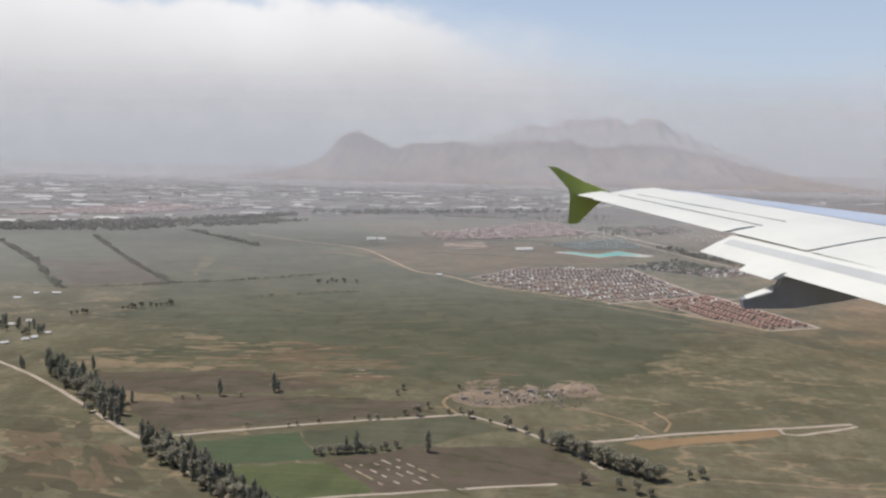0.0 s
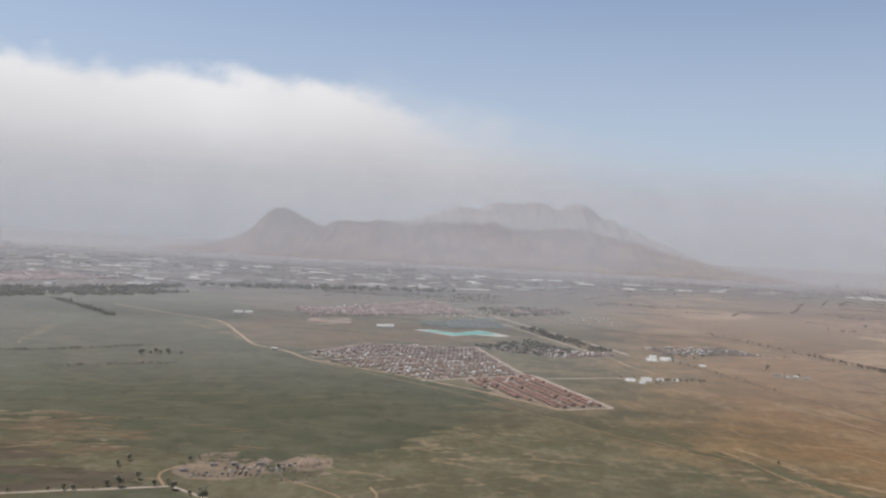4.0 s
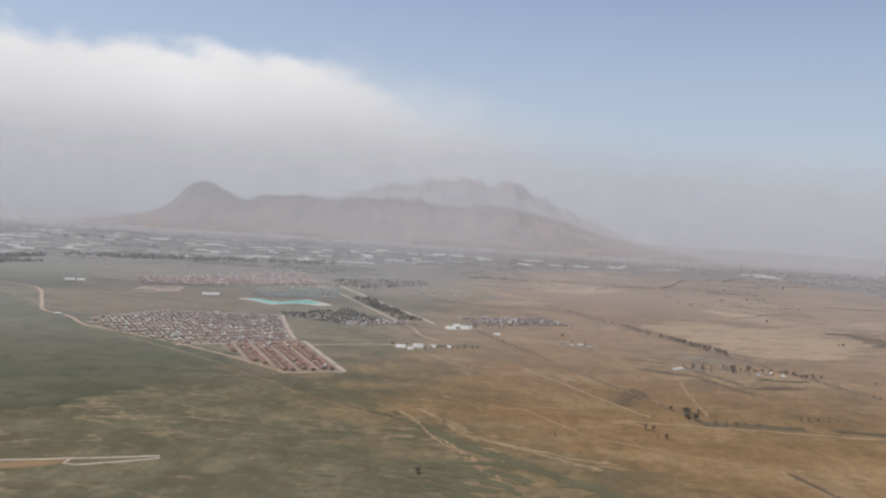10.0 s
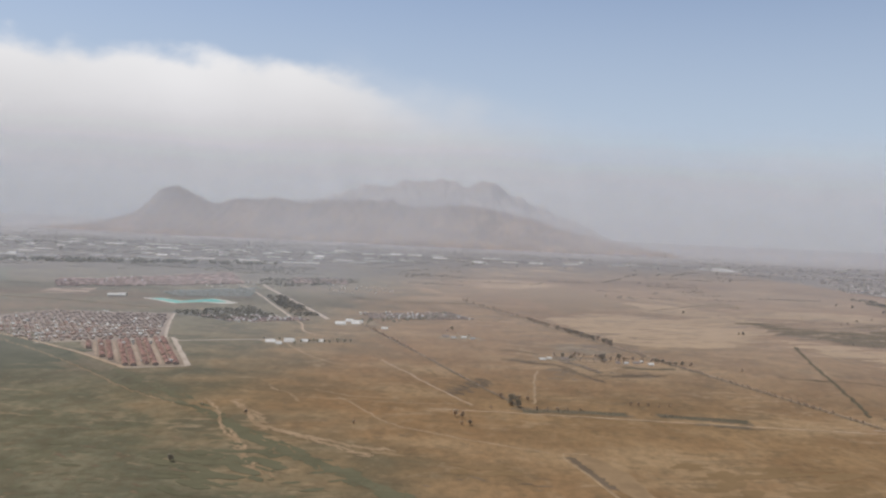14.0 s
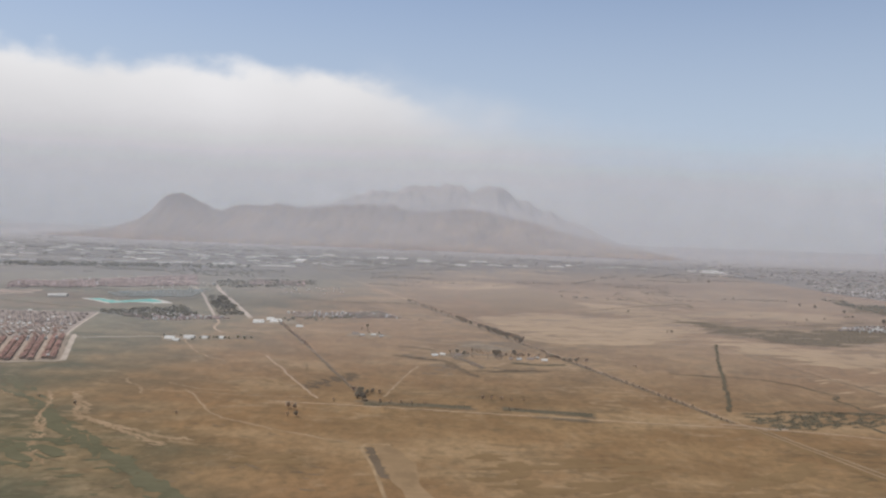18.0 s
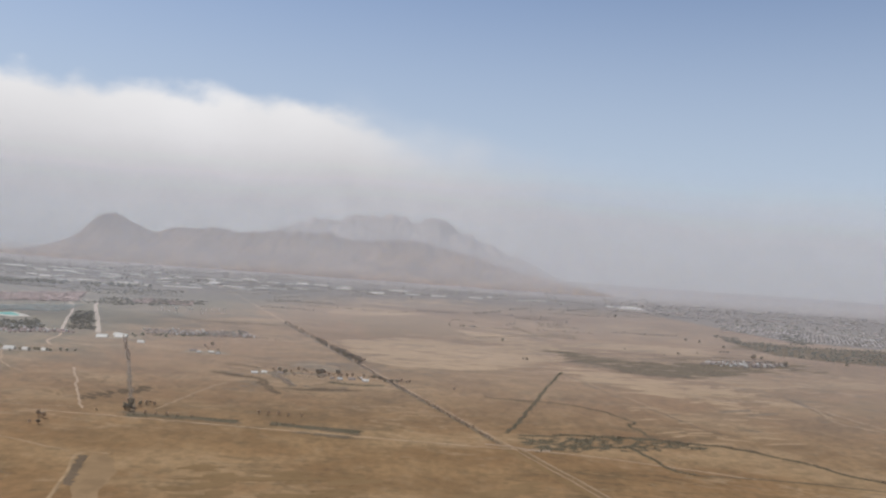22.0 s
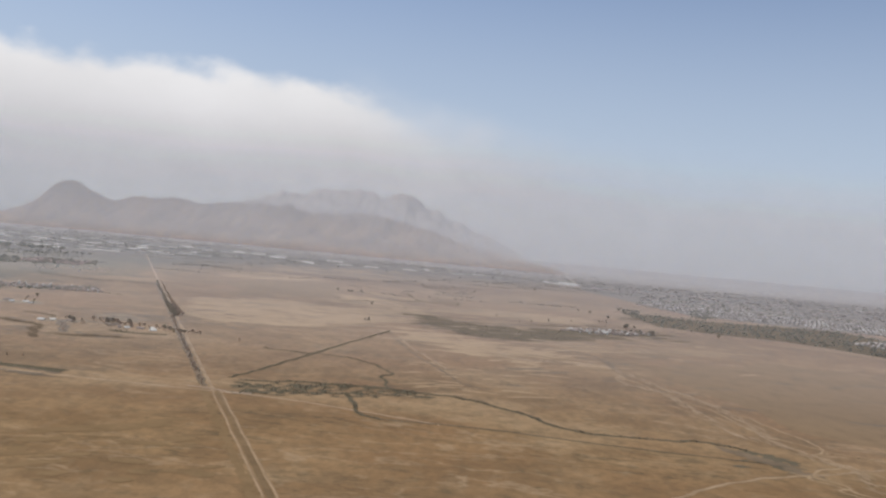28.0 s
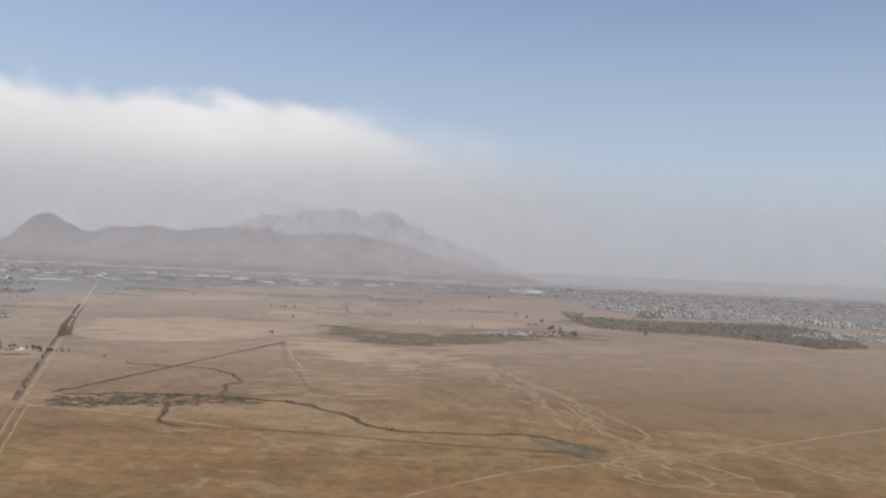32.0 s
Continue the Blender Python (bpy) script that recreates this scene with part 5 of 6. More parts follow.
poplars.row([(-300, 376), (-262, 342), (-215, 300)], 2.6, 0.75, 5.5, group="poplars along the lane")
rounds.row([(-296, 372), (-250, 332), (-220, 306)], 2.4, 1.05, 5.0, group="trees along the lane")
poplars.row([(-520, 545), (-480, 520), (-450, 500)], 8, 0.7, 2, group="poplars along the lane", gaps=0.3)
poplars.row([(-206, 380), (-194, 384), (-186, 386)], 5.5, 0.7, 1.5, group="poplars between fields", gaps=0.2)
rounds.row([(-216, 377), (-198, 383), (-180, 388)], 2.2, 0.55, 1.2, group="shrubs between fields", gaps=0.15)
for x, y, s in ((-297, 463, 0.9), (-266, 475, 0.85), (-401, 504, 0.8), (-348, 440, 0.8), (-344, 443, 0.7), (-159, 389, 0.9), (-264, 478, 0.6), (-94, 408, 0.7), (-354, 437, 0.85)):
    poplars.plant(x, y, s, group="single poplars in the fields")
for x, y, s in ((-140, 444, 1.15), (-118, 429, 1.1), (-171, 443, 0.7), (-193, 434, 0.6), (-198, 433, 0.55), (-166, 458, 0.65), (-188, 480, 0.6), (-284, 463, 0.5),
                (-82, 360, 0.8), (-100, 414, 0.7), (-30, 372, 0.7), (-24, 374, 0.7), (-58, 352, 0.8), (-52, 350, 0.9), (-66, 356, 0.7), (-317, 453, 0.4), (-308, 455, 0.4), (-178, 443, 0.5), (-240, 415, 0.4)):
    rounds.plant(x, y, s, group="single trees in the fields")
for x, y, s in ((-262, 410, 0.4), (-225, 424, 0.45), (-206, 431, 0.5), (-153, 449, 0.55), (-146, 452, 0.6), (-128, 437, 0.5), (-108, 424, 0.55), (-84, 400, 0.6), (-236, 418, 0.35), (-183, 437, 0.4), (-176, 392, 0.5), (-150, 500, 0.6), (-186, 492, 0.5)):
    rounds.plant(x, y, s, group="small trees along the farm road")
rounds.row([(-92, 406), (-78, 393), (-64, 380), (-46, 366)], 1.5, 1.05, 2.8, group="trees along the southern road")
poplars.row([(-99, 410), (-86, 405)], 5, 0.55, 1.0, group="trees along the southern road")
poplars.row([(-545, 625), (-520, 612), (-492, 596)], 6, 0.6, 5, group="trees at the farm houses")
rounds.row([(-548, 615), (-500, 592)], 7, 0.8, 6, group="trees at the farm houses")
rounds.row([(-474, 690), (-440, 722)], 5, 0.75, 3, group="trees in the pasture")
rounds.row([(-335, 862), (-296, 878)], 6, 0.8, 6, group="trees in the pasture")
rounds.row([(-508, 662), (-495, 672)], 6, 0.7, 2, group="trees in the pasture")
for aside, grove in ((-4.0, far_rounds), (3.5, browns)):
    grove.row([(430 + aside, 1348), (513 + aside, 1147)], 9.0, 0.6, 1.6, group="trees along the straight road", gaps=0.45)
    grove.row([(513 + aside, 1147), (560 + aside, 1034)], 7.0, 0.75, 2.4, group="trees along the straight road", gaps=0.35)
    grove.row([(560 + aside, 1034), (594 + aside, 952)], 4.5, 0.95, 3.4, group="trees along the straight road", gaps=0.2)
browns.row([(590, 948), (642, 822), (690, 706), (728, 615)], 6.0, 0.45, 1.4, group="trees along the straight road", gaps=0.2)
for x, y, s in ((576, 850, 0.8), (584, 846, 0.9), (612, 846, 0.7), (628, 842, 0.8), (636, 842, 0.8), (644, 840, 0.7), (590, 852, 0.7), (601, 848, 0.6), (652, 838, 0.6)):
    browns.plant(x, y, s, group="trees at the farmstead")
far_rounds.plant(580, 852, 1.2, 1, group="trees at the farmstead")
for x, y, s in ((560, 845, 1.1), (563, 850, 1.25), (618, 846, 0.9), (624, 842, 1.0), (630, 836, 0.9), (637, 838, 0.9), (642, 834, 0.8), (520, 850, 0.9), (527, 842, 0.9),
                (448, 640, 1.1), (452, 648, 1.0), (446, 634, 0.9), (404, 1010, 0.8), (235, 462, 0.8), (251, 573, 0.7), (800, 1085, 0.9), (783, 1300, 0.9)):
    far_rounds.plant(x, y, s, group="single trees on the plain")
for x, y, s in ((246, 878, 0.9), (250, 882, 0.8), (255, 880, 0.9), (262, 884, 0.7), (268, 880, 0.8), (276, 886, 0.8), (284, 884, 0.7), (196, 880, 0.6), (232, 866, 0.7), (290, 890, 0.6), (212, 886, 0.6), (238, 874, 0.6)):
    rounds.plant(x, y, s * 0.8, group="trees round the white sheds")
for x, y, s in ((558, 866, 0.5), (565, 858, 0.75), (571, 850, 0.55), (588, 858, 0.5), (595, 852, 0.6), (606, 856, 0.5), (615, 850, 0.6), (622, 852, 0.55), (646, 846, 0.6), (655, 842, 0.55), (512, 858, 0.5), (531, 852, 0.6), (700, 820, 0.45),
                (440, 656, 0.45), (455, 654, 0.55), (462, 652, 0.5), (398, 1000, 0.5), (410, 972, 0.5), (424, 964, 0.45), (402, 590, 0.6), (407, 588, 0.65)):
    browns.plant(x, y, s * 1.5, group="slim trees at the farmsteads")
for x, y in ((541, 872), (545, 866), (560, 862), (536, 868)):
    browns.plant(x, y, 0.75, group="trees at the farmstead")
for x, y, s in ((452, 628, 1.0), (447, 632, 0.8), (466, 622, 0.6), (474, 622, 0.5), (482, 622, 0.5), (490, 624, 0.5), (456, 660, 0.5), (406, 570, 0.6), (412, 570, 0.7), (430, 620, 0.4),
                (500, 624, 0.4), (545, 648, 0.55), (552, 650, 0.6), (560, 650, 0.6), (568, 648, 0.55), (578, 652, 0.4), (330, 560, 0.5), (215, 590, 0.45)):
    (browns if s < 0.7 else far_rounds).plant(x, y, s, group="small trees by the ditch")
browns.row([(283, 1040), (330, 930), (362, 854)], 10.0, 0.6, 2.0, group="row of trees west of the track")
for x, y, s in ((795, 1087, 0.7), (1010, 1240, 0.7), (1030, 1260, 0.8), (1060, 1290, 0.8), (1100, 1320, 0.8), (1180, 1250, 0.9), (1190, 1262, 0.8), (1150, 1300, 0.8),
                (1205, 1255, 0.9), (1170, 1240, 0.7), (836, 1287, 0.7), (980, 1310, 0.7), (700, 1510, 1.0), (720, 1505, 0.9), (395, 1130, 0.6), (402, 1110, 0.6), (360, 1150, 0.6), (415, 1130, 0.5), (443, 1114, 0.5), (449, 1112, 0.5), (462, 1106, 0.6), (468, 1104, 0.5)):
    far_rounds.plant(x, y, s * 0.8, group="single trees on the far plain")
for x, y, s in ((1145, 1532, 1.3), (1162, 1504, 1.3), (1181, 1431, 1.2), (1152, 1363, 0.8), (1158, 1366, 0.7), (1164, 1363, 0.8), (1183, 1298, 1.5), (1178, 1290, 1.1), (1163, 1225, 1.0), (1191, 1245, 1.1), (1204, 1234, 1.4), (1210, 1240, 1.2), (1322, 1281, 1.3), (1115, 2015, 1.4), (1196, 1300, 1.0)):
    far_rounds.plant(x, y, s, group="single trees by the hamlet")


def wood(outline, count, size, material, label, seed, leaves=14):
    """A far strip of woodland as one crown mesh."""
    r = random.Random(seed)
    xs, ys = [p[0] for p in outline], [p[1] for p in outline]
    items = []
    while len(items) < count:
        p = (r.uniform(min(xs), max(xs)), r.uniform(min(ys), max(ys)))
        if inside(p, outline):
            s = size * r.uniform(0.5, 1.2)
            items.append((p[0], p[1], s * 0.55, s, s, s * 0.62))
    return tagged(new("woodland", blobs(items, material, "woodland", leaves, seed)), label, "trees", "", "stuff")


wood([(-1010, 1285), (-756, 1425), (-573, 1660), (-560, 1700), (-780, 1480), (-1020, 1330)], 380, 7.0, M_FARWOOD, "long dark belt of trees between fields and sheds", 1)
wood([(-2100, 1250), (-1010, 1285), (-1020, 1330), (-2100, 1340)], 220, 8.0, M_FARWOOD, "long dark belt of trees between fields and sheds", 2)
wood([(-560, 1700), (-300, 1780), (0, 1900), (-20, 1960), (-320, 1850), (-580, 1760)], 180, 7.0, M_FARWOOD, "dark belt of trees before the sheds", 3)
wood([(-1000, 1255), (-780, 1300), (-570, 1480), (-520, 1560), (-600, 1560), (-800, 1400), (-960, 1320)], 420, 5.5, M_FARWOOD, "broad dark belt of trees before the fields", 31)
wood([(28, 1060), (120, 1150), (176, 1050), (125, 1004)], 250, 3.2, M_FARWOOD, "dense dark grove inside the estate", 4)
wood([(108, 1285), (136, 1288), (230, 1080), (192, 1080)], 170, 3.2, M_FARWOOD, "dark trees along the avenue", 5)
wood([(40, 1560), (200, 1640), (230, 1560), (110, 1430), (60, 1440)], 160, 4.0, M_FARWOOD, "dark trees north of the avenue", 6)
wood([(1240, 1620), (1315, 1600), (1413, 1583), (1523, 1610), (1677, 1630), (1720, 1451), (1640, 1250), (1556, 1209), (1505, 1286), (1435, 1335), (1348, 1341), (1256, 1380)], 620, 3.2, M_FARWOOD, "broad dark wood before the far town", 7)
wood([(-900, 1980), (1000, 2250), (1700, 2300), (1500, 3200), (-200, 3300), (-2600, 3000), (-2400, 1700)], 420, 5.0, M_FARWOOD, "trees scattered between far sheds", 9, 9)
wood([(270, 1060), (400, 1180), (430, 1150), (300, 1040)], 90, 2.4, M_FARWOOD, "dark grove by the old houses", 10)
wood([(500, 840), (560, 880), (600, 870), (560, 830)], 22, 1.4, M_DRY, "shrubs round the farmstead", 12)

rows = random.Random(88)
items = []
while len(items) < 8200:
    x, y = rows.uniform(-2600, 1500), rows.uniform(1500, 3200)
    if noise.noise((x * 0.002, y * 0.004, 7.0)) < -0.05:
        continue
    length, a = rows.uniform(30, 190), radians(rows.choice((0, 3, -4, 8, 62)))
    for k in range(int(length / 5)):
        h = rows.uniform(1.6, 3.4)
        items.append((x + math.cos(a) * 5 * k + rows.uniform(-2, 2), y + math.sin(a) * 5 * k + rows.uniform(-2, 2), h * 0.6, h, h, h * 0.7))
tagged(new("tree_lines", blobs(items, M_FARWOOD, "tree_lines", 6, 30)), "dark lines of trees between far warehouses", "trees", "", "stuff")

# ---- housing estates ----
RED_OUTLINE = [(26, 816), (92, 862), (150, 732), (112, 714), (62, 758)]
red_houses = [house_kind("row_house", "small house with a red-brown tiled roof and cream walls", "house", 4.0, 4.4, 1.7, 0.7, M_RED, M_PLASTER, "red-roofed estate"),
              house_kind("row_house", "small house with a red-brown tiled roof and cream walls", "house", 3.6, 4.8, 2.0, 0.8, M_RED, M_PLASTER, "red-roofed estate")]
seen_kinds = set()


def settle(kinds, spots, seed):
    r = random.Random(seed)
    for x, y, turn in spots:
        k = r.randrange(len(kinds))
        m = pose(x, y, 0.07, 0, 0, turn + r.uniform(-3, 3))
        if (id(kinds), k) in seen_kinds:
            copy_thing(kinds[k], m)
        else:
            seen_kinds.add((id(kinds), k))
            kinds[k].matrix_basis = m


def streets(poly, across, turn, width, material, label, every=1):
    """Pale streets in the wider gaps between the house rows of lots()."""
    global lift
    c, s = math.cos(radians(turn)), math.sin(radians(turn))
    cx, cy = sum(p[0] for p in poly) / len(poly), sum(p[1] for p in poly) / len(poly)
    v, k = -260.0 + 1.675 * across, 0
    while v < 260:
        run = [(cx + c * u - s * v, cy + s * u + c * v) for u in range(-320, 321, 3)]
        run = [p for p in run if inside(p, poly)]
        if len(run) > 4 and k % every == 0:
            lift += 0.0005
            structure("street", ribbon("street", [run[0], run[len(run) // 2], run[-1]], width, material, lift, 0.3, 6.0), label, category="road")
        v, k = v + 2.45 * across, k + 1


streets(RED_OUTLINE, 7.4, -66, 2.2, M_BARE, "pale unpaved street between red-roofed houses")
settle(red_houses, lots(RED_OUTLINE, 5.6, 7.4, -66, seed=3)[:300], 4)
MID_OUTLINE = [(-160, 928), (-106, 1024), (36, 1040), (82, 870), (-18, 812), (-108, 868)]
mid_spots = lots(MID_OUTLINE, 6.0, 8.4, 30, seed=8)
mid_near = sorted(mid_spots, key=lambda p: p[1])[:290]
mid_far = sorted(mid_spots, key=lambda p: p[1])[290:]
mid_houses = [house_kind("estate_house", "small estate house with a weathered grey roof", "house", 3.8, 4.4, 1.5, 0.5, M_GREYROOF, M_PLASTER, "grey-roofed estate", False),
              house_kind("estate_house", "small estate house with a weathered rose roof", "house", 3.4, 5.0, 1.5, 0.5, M_RED, M_PLASTER, "grey-roofed estate", False),
              house_kind("estate_house", "small estate house with a bright white metal roof", "house", 2.6, 3.6, 1.5, 0.5, M_WHITE, M_PLASTER, "grey-roofed estate", False),
              house_kind("estate_house", "small estate house with a weathered grey roof", "house", 4.0, 4.6, 1.5, 0.5, M_GREYROOF, M_PLASTER, "grey-roofed estate", False),
              house_kind("estate_house", "small estate house with a weathered grey roof", "house", 3.4, 4.6, 1.5, 0.5, M_GREYROOF, M_PLASTER, "grey-roofed estate", False)]
streets(MID_OUTLINE, 8.4, 30, 2.8, M_BARE, "dusty street between estate houses")
settle(mid_houses, mid_near, 6)
r = random.Random(31)
tagged(new("estate_houses_beyond", joined_houses([(*p, r.uniform(0.9, 1.15)) for p in mid_far], M_MIXROOF, "estate_houses_beyond")),
       "rows of small houses with mixed weathered roofs", "houses", "", "stuff")
wood(MID_OUTLINE, 70, 1.0, M_EUCA, "garden trees between estate houses", 14, 8)


def quarter(outline, material, label, turn, seed, along=5.5, across=9.0, size=1.0):
    rr = random.Random(seed)
    spots = [(*p, size * rr.uniform(0.85, 1.2)) for p in lots(outline, along, across, turn, seed=seed)]
    tagged(new("housing_quarter", joined_houses(spots, material, "housing_quarter", h=0.9, rise=0.65)), label, "houses", "", "stuff")


quarter([(-61, 1285), (70, 1400), (92, 1262), (-9, 1225)], M_TEAL, "rows of houses with grey-green roofs by the lagoon", 20, 41)
quarter([(-232, 1290), (-285, 1414), (-217, 1433), (-113, 1571), (-45, 1669), (34, 1456), (-95, 1365)], M_ROSE, "far rows of faded rose-roofed houses", 12, 42, 7, 12, 1.4)
wood([(-102, 1661), (-136, 1796), (93, 1891), (108, 1770), (17, 1653)], 150, 3.6, M_FARWOOD, "dark trees behind the rose-roofed rows", 36, 9)
quarter([(99, 1492), (92, 1619), (194, 1629), (213, 1522)], M_ROSE, "far rows of faded rose-roofed houses", 15, 43, 6, 11, 1.2)
quarter([(70, 1040), (135, 1000), (222, 1046), (190, 1066), (110, 1055)], M_ROSE, "rows of rose-roofed houses beside the grove", 30, 44)
quarter([(272, 1130), (400, 1180), (440, 1120), (300, 1080)], M_MIXROOF, "old row houses in dark trees", 20, 45)
quarter([(-1150, 1500), (-900, 1600), (-760, 1800), (-1000, 1900)], M_ROSE, "far quarter of rose-roofed houses", 10, 46, 7, 12, 1.5)
quarter([(1440, 1680), (1560, 1700), (1720, 1660), (1840, 1560), (1900, 1800), (1500, 1980), (1320, 1880)], M_SMALLROOF, "far town of small pale houses", 14, 47, 11, 17, 1.5)
quarter([(1560, 1380), (1700, 1500), (2000, 1500), (2000, 1300), (1750, 1330)], M_SMALLROOF, "pale row houses behind the wood", 6, 48, 10, 16, 1.4)

def annexes(outline, count, seed, label):
    """Small bright sheds strewn between the houses of a quarter."""
    rr = random.Random(seed)
    xs, ys = [p[0] for p in outline], [p[1] for p in outline]
    spots = []
    while len(spots) < count:
        p = (rr.uniform(min(xs), max(xs)), rr.uniform(min(ys), max(ys)))
        if inside(p, outline):
            spots.append((*p, rr.choice((30, 120, -66)), rr.uniform(0.7, 1.5)))
    tagged(new("garden_sheds", joined_houses(spots, M_WHITE, "garden_sheds", 1.8, 1.5, 1.7, 0.45)), label, "sheds", "", "stuff")


annexes(MID_OUTLINE, 45, 61, "small bright metal sheds between estate houses")
annexes(RED_OUTLINE, 16, 62, "small bright metal sheds between red-roofed houses")
annexes([(272, 1130), (400, 1180), (440, 1120), (300, 1080)], 40, 63, "small bright metal sheds between old houses")
annexes([(70, 1040), (135, 1000), (222, 1046), (190, 1066), (110, 1055)], 40, 64, "small bright metal sheds by the grove")
annexes([(-267, 1400), (-136, 1560), (330, 1500), (300, 1380), (-60, 1380), (-241, 1337)], 90, 65, "small bright metal sheds in far quarters")

annexes([(1336, 1882), (1546, 1745), (1840, 1560), (2000, 1900), (1719, 2233), (1451, 2081), (1383, 2097)], 260, 66, "small bright roofs strewn over the far town")
annexes([(1060, 1196), (1100, 1235), (1200, 1262), (1215, 1236), (1150, 1190), (1090, 1180)], 46, 67, "small bright sheds of a hamlet")
quarter([(1060, 1190), (1110, 1245), (1205, 1275), (1220, 1232), (1140, 1182)], M_MIXROOF, "low brown-roofed houses of a hamlet", 20, 49, 9, 13, 1.2)
wood([(1336, 1882), (1546, 1745), (1840, 1560), (2000, 1900), (1719, 2233), (1383, 2097)], 240, 3.4, M_FARWOOD, "dark trees between the houses of the far town", 33, 9)
wood([(1247, 1686), (1240, 1562), (1265, 1562), (1292, 1677)], 60, 3.2, M_FARWOOD, "small dark grove on the plain", 34, 10)
wood([(1367, 1596), (1444, 1649), (1509, 1876), (1439, 1812)], 110, 3.6, M_FARWOOD, "dark grove at the edge of the far town", 35, 10)

# ---- lagoon ----
lagoon = thing("lagoon", "turquoise artificial lagoon with white sandy shores", "lagoon")
part("sand", patch("sand", [(-56, 1194), (-30, 1206), (10, 1182), (44, 1226), (70, 1206), (92, 1180), (70, 1166), (36, 1176), (6, 1148), (-24, 1172)], M_SAND, 0.26, 3.0), lagoon)
part("water", patch("water", [(-44, 1192), (-28, 1200), (8, 1174), (42, 1219), (66, 1198), (74, 1182), (38, 1182), (8, 1155), (-20, 1178)], M_WATER, 0.36, 4.0), lagoon)


# ---- sheds and warehouses ----
def warehouse(x, y, w, d, h, turn, roof, label, group, name="warehouse", rise=0.08, wall=None):
    t = thing(name, label, "shed", group)
    (wv, wf), (rv, rf) = gable(w, d, h, d * rise, 0.3)
    part("wall", mesh_of("wall", wv, wf, wall or M_SHEDWALL), t)
    part("roof", mesh_of("roof", rv, rf, roof), t)
    t.matrix_basis = pose(x, y, 0, 0, 0, turn)
    return t


for x, y, w, d, turn in ((205, 872, 10, 5, 5), (224, 880, 11, 6, 5), (216, 862, 6, 4, 5), (240, 884, 7, 4, 10), (258, 888, 6, 4, 0)):
    warehouse(x, y, w, d * 1.3, 0.4, turn, M_WHITE, "long white metal farm shed", "sheds by the estate", "farm_shed", 0.4, M_HALLWALL)
for x, y, w, d, turn in ((262, 1024, 13, 6, 8), (282, 1034, 14, 7, 8), (270, 1052, 9, 5, 8), (320, 1000, 8, 4, 0)):
    warehouse(x, y, w, d * 1.3, 0.4, turn, M_WHITE, "long white metal farm shed", "sheds by the avenue", "farm_shed", 0.4, M_HALLWALL)
for x, y, w, d, turn in ((-104, 1208, 14, 12, 10), (-92, 1212, 12, 14, 10), (-346, 1284, 14, 12, 20), (-330, 1288, 12, 10, 20), (-204, 947, 7, 4, 0)):
    warehouse(x, y, w, d, 1.4, turn, M_WHITE, "white-roofed hall standing on open ground", "white halls", "hall", 0.2, M_HALLWALL)
for x, y, w, d, turn in ((396, 960, 8, 4, 15), (405, 952, 5, 4, 30), (418, 958, 6, 3, 5), (428, 950, 5, 3, 0), (497, 838, 6, 4, 10), (505, 846, 5, 3, 0), (522, 846, 7, 3, 0),
                         (584, 836, 5, 4, 20), (596, 840, 7, 4, 0), (610, 836, 6, 4, 15), (604, 848, 5, 3, 80), (576, 838, 4, 3, 5)):
    warehouse(x, y, w, d, 0.7, turn, r.choice((M_WHITE, M_SHED, M_MIXROOF)), "small farm building with a pale metal roof", "farmstead buildings", "farm_building", 0.35, M_PLASTER)
for x, y, w, d, turn in ((1080, 1200, 14, 5, 5), (1105, 1206, 12, 5, 0), (1130, 1212, 16, 5, 8), (1156, 1222, 12, 6, 0), (1095, 1222, 10, 5, 0), (1180, 1235, 12, 5, 5)):
    warehouse(x, y, w, d, 0.7, turn, r.choice((M_WHITE, M_GREYROOF, M_MIXROOF)), "low farm shed in a hamlet", "hamlet sheds", "farm_shed", 0.3, M_PLASTER)
for x, y, w, turn in ((-503, 561, 6, 30), (-494, 574, 5, 30), (-491, 581, 4, 30), (-489, 597, 4, 20), (-508, 556, 4, 30), (-535, 620, 5, 10), (-528, 634, 4, 0), (-598, 726, 6, 20), (-593, 751, 5, 10), (-575, 756, 8, 10), (-552, 590, 5, 10)):
    warehouse(x, y, w, 3.0, 0.9, turn, M_WHITE, "white-roofed farm house by the lane", "farm houses", "farm_house", 0.35, M_PLASTER)
r = random.Random(77)


def industrial(x, y):
    """Whether a place lies in the industrial zone north of the tree belt."""
    edge = np.interp(x, [-2400, -1000, -756, -573, -300, 0, 300, 600, 1000, 1400], [1380, 1380, 1500, 1720, 1830, 1960, 2150, 2350, 2500, 2400])
    return y > edge and y < 3250


big = 0
for row in range(38):
    y = 1400 + 48 * row + r.uniform(-12, 12)
    x = -2400 - 6 * row + r.uniform(0, 60)
    while x < 1300 and big < 298:
        w, d = r.uniform(14, 60) * (1.9 if r.random() < 0.15 else 1), r.uniform(10, 30)
        if industrial(x + w / 2, y) and r.random() < 0.5:
            roof = r.choice((M_WHITE, M_WHITE, M_SHED, M_WHITE, M_SHED))
            pale = "white" if roof == M_WHITE else "grey"
            warehouse(x + w / 2, y, w, d, r.uniform(0.4, 0.8), r.choice((0, 0, 4, -4, 12)), roof, "long %s-roofed industrial warehouse" % pale, "industrial zone", wall=M_HALLWALL)
            big += 1
        x += w + r.uniform(14, 130)
spots = []
while len(spots) < 1900:
    x, y = r.uniform(-2600, 1500), r.uniform(1400, 3300)
    if industrial(x, y):
        spots.append((x, y, r.choice((0, 0, 8, 95)), r.uniform(0.8, 2.4)))
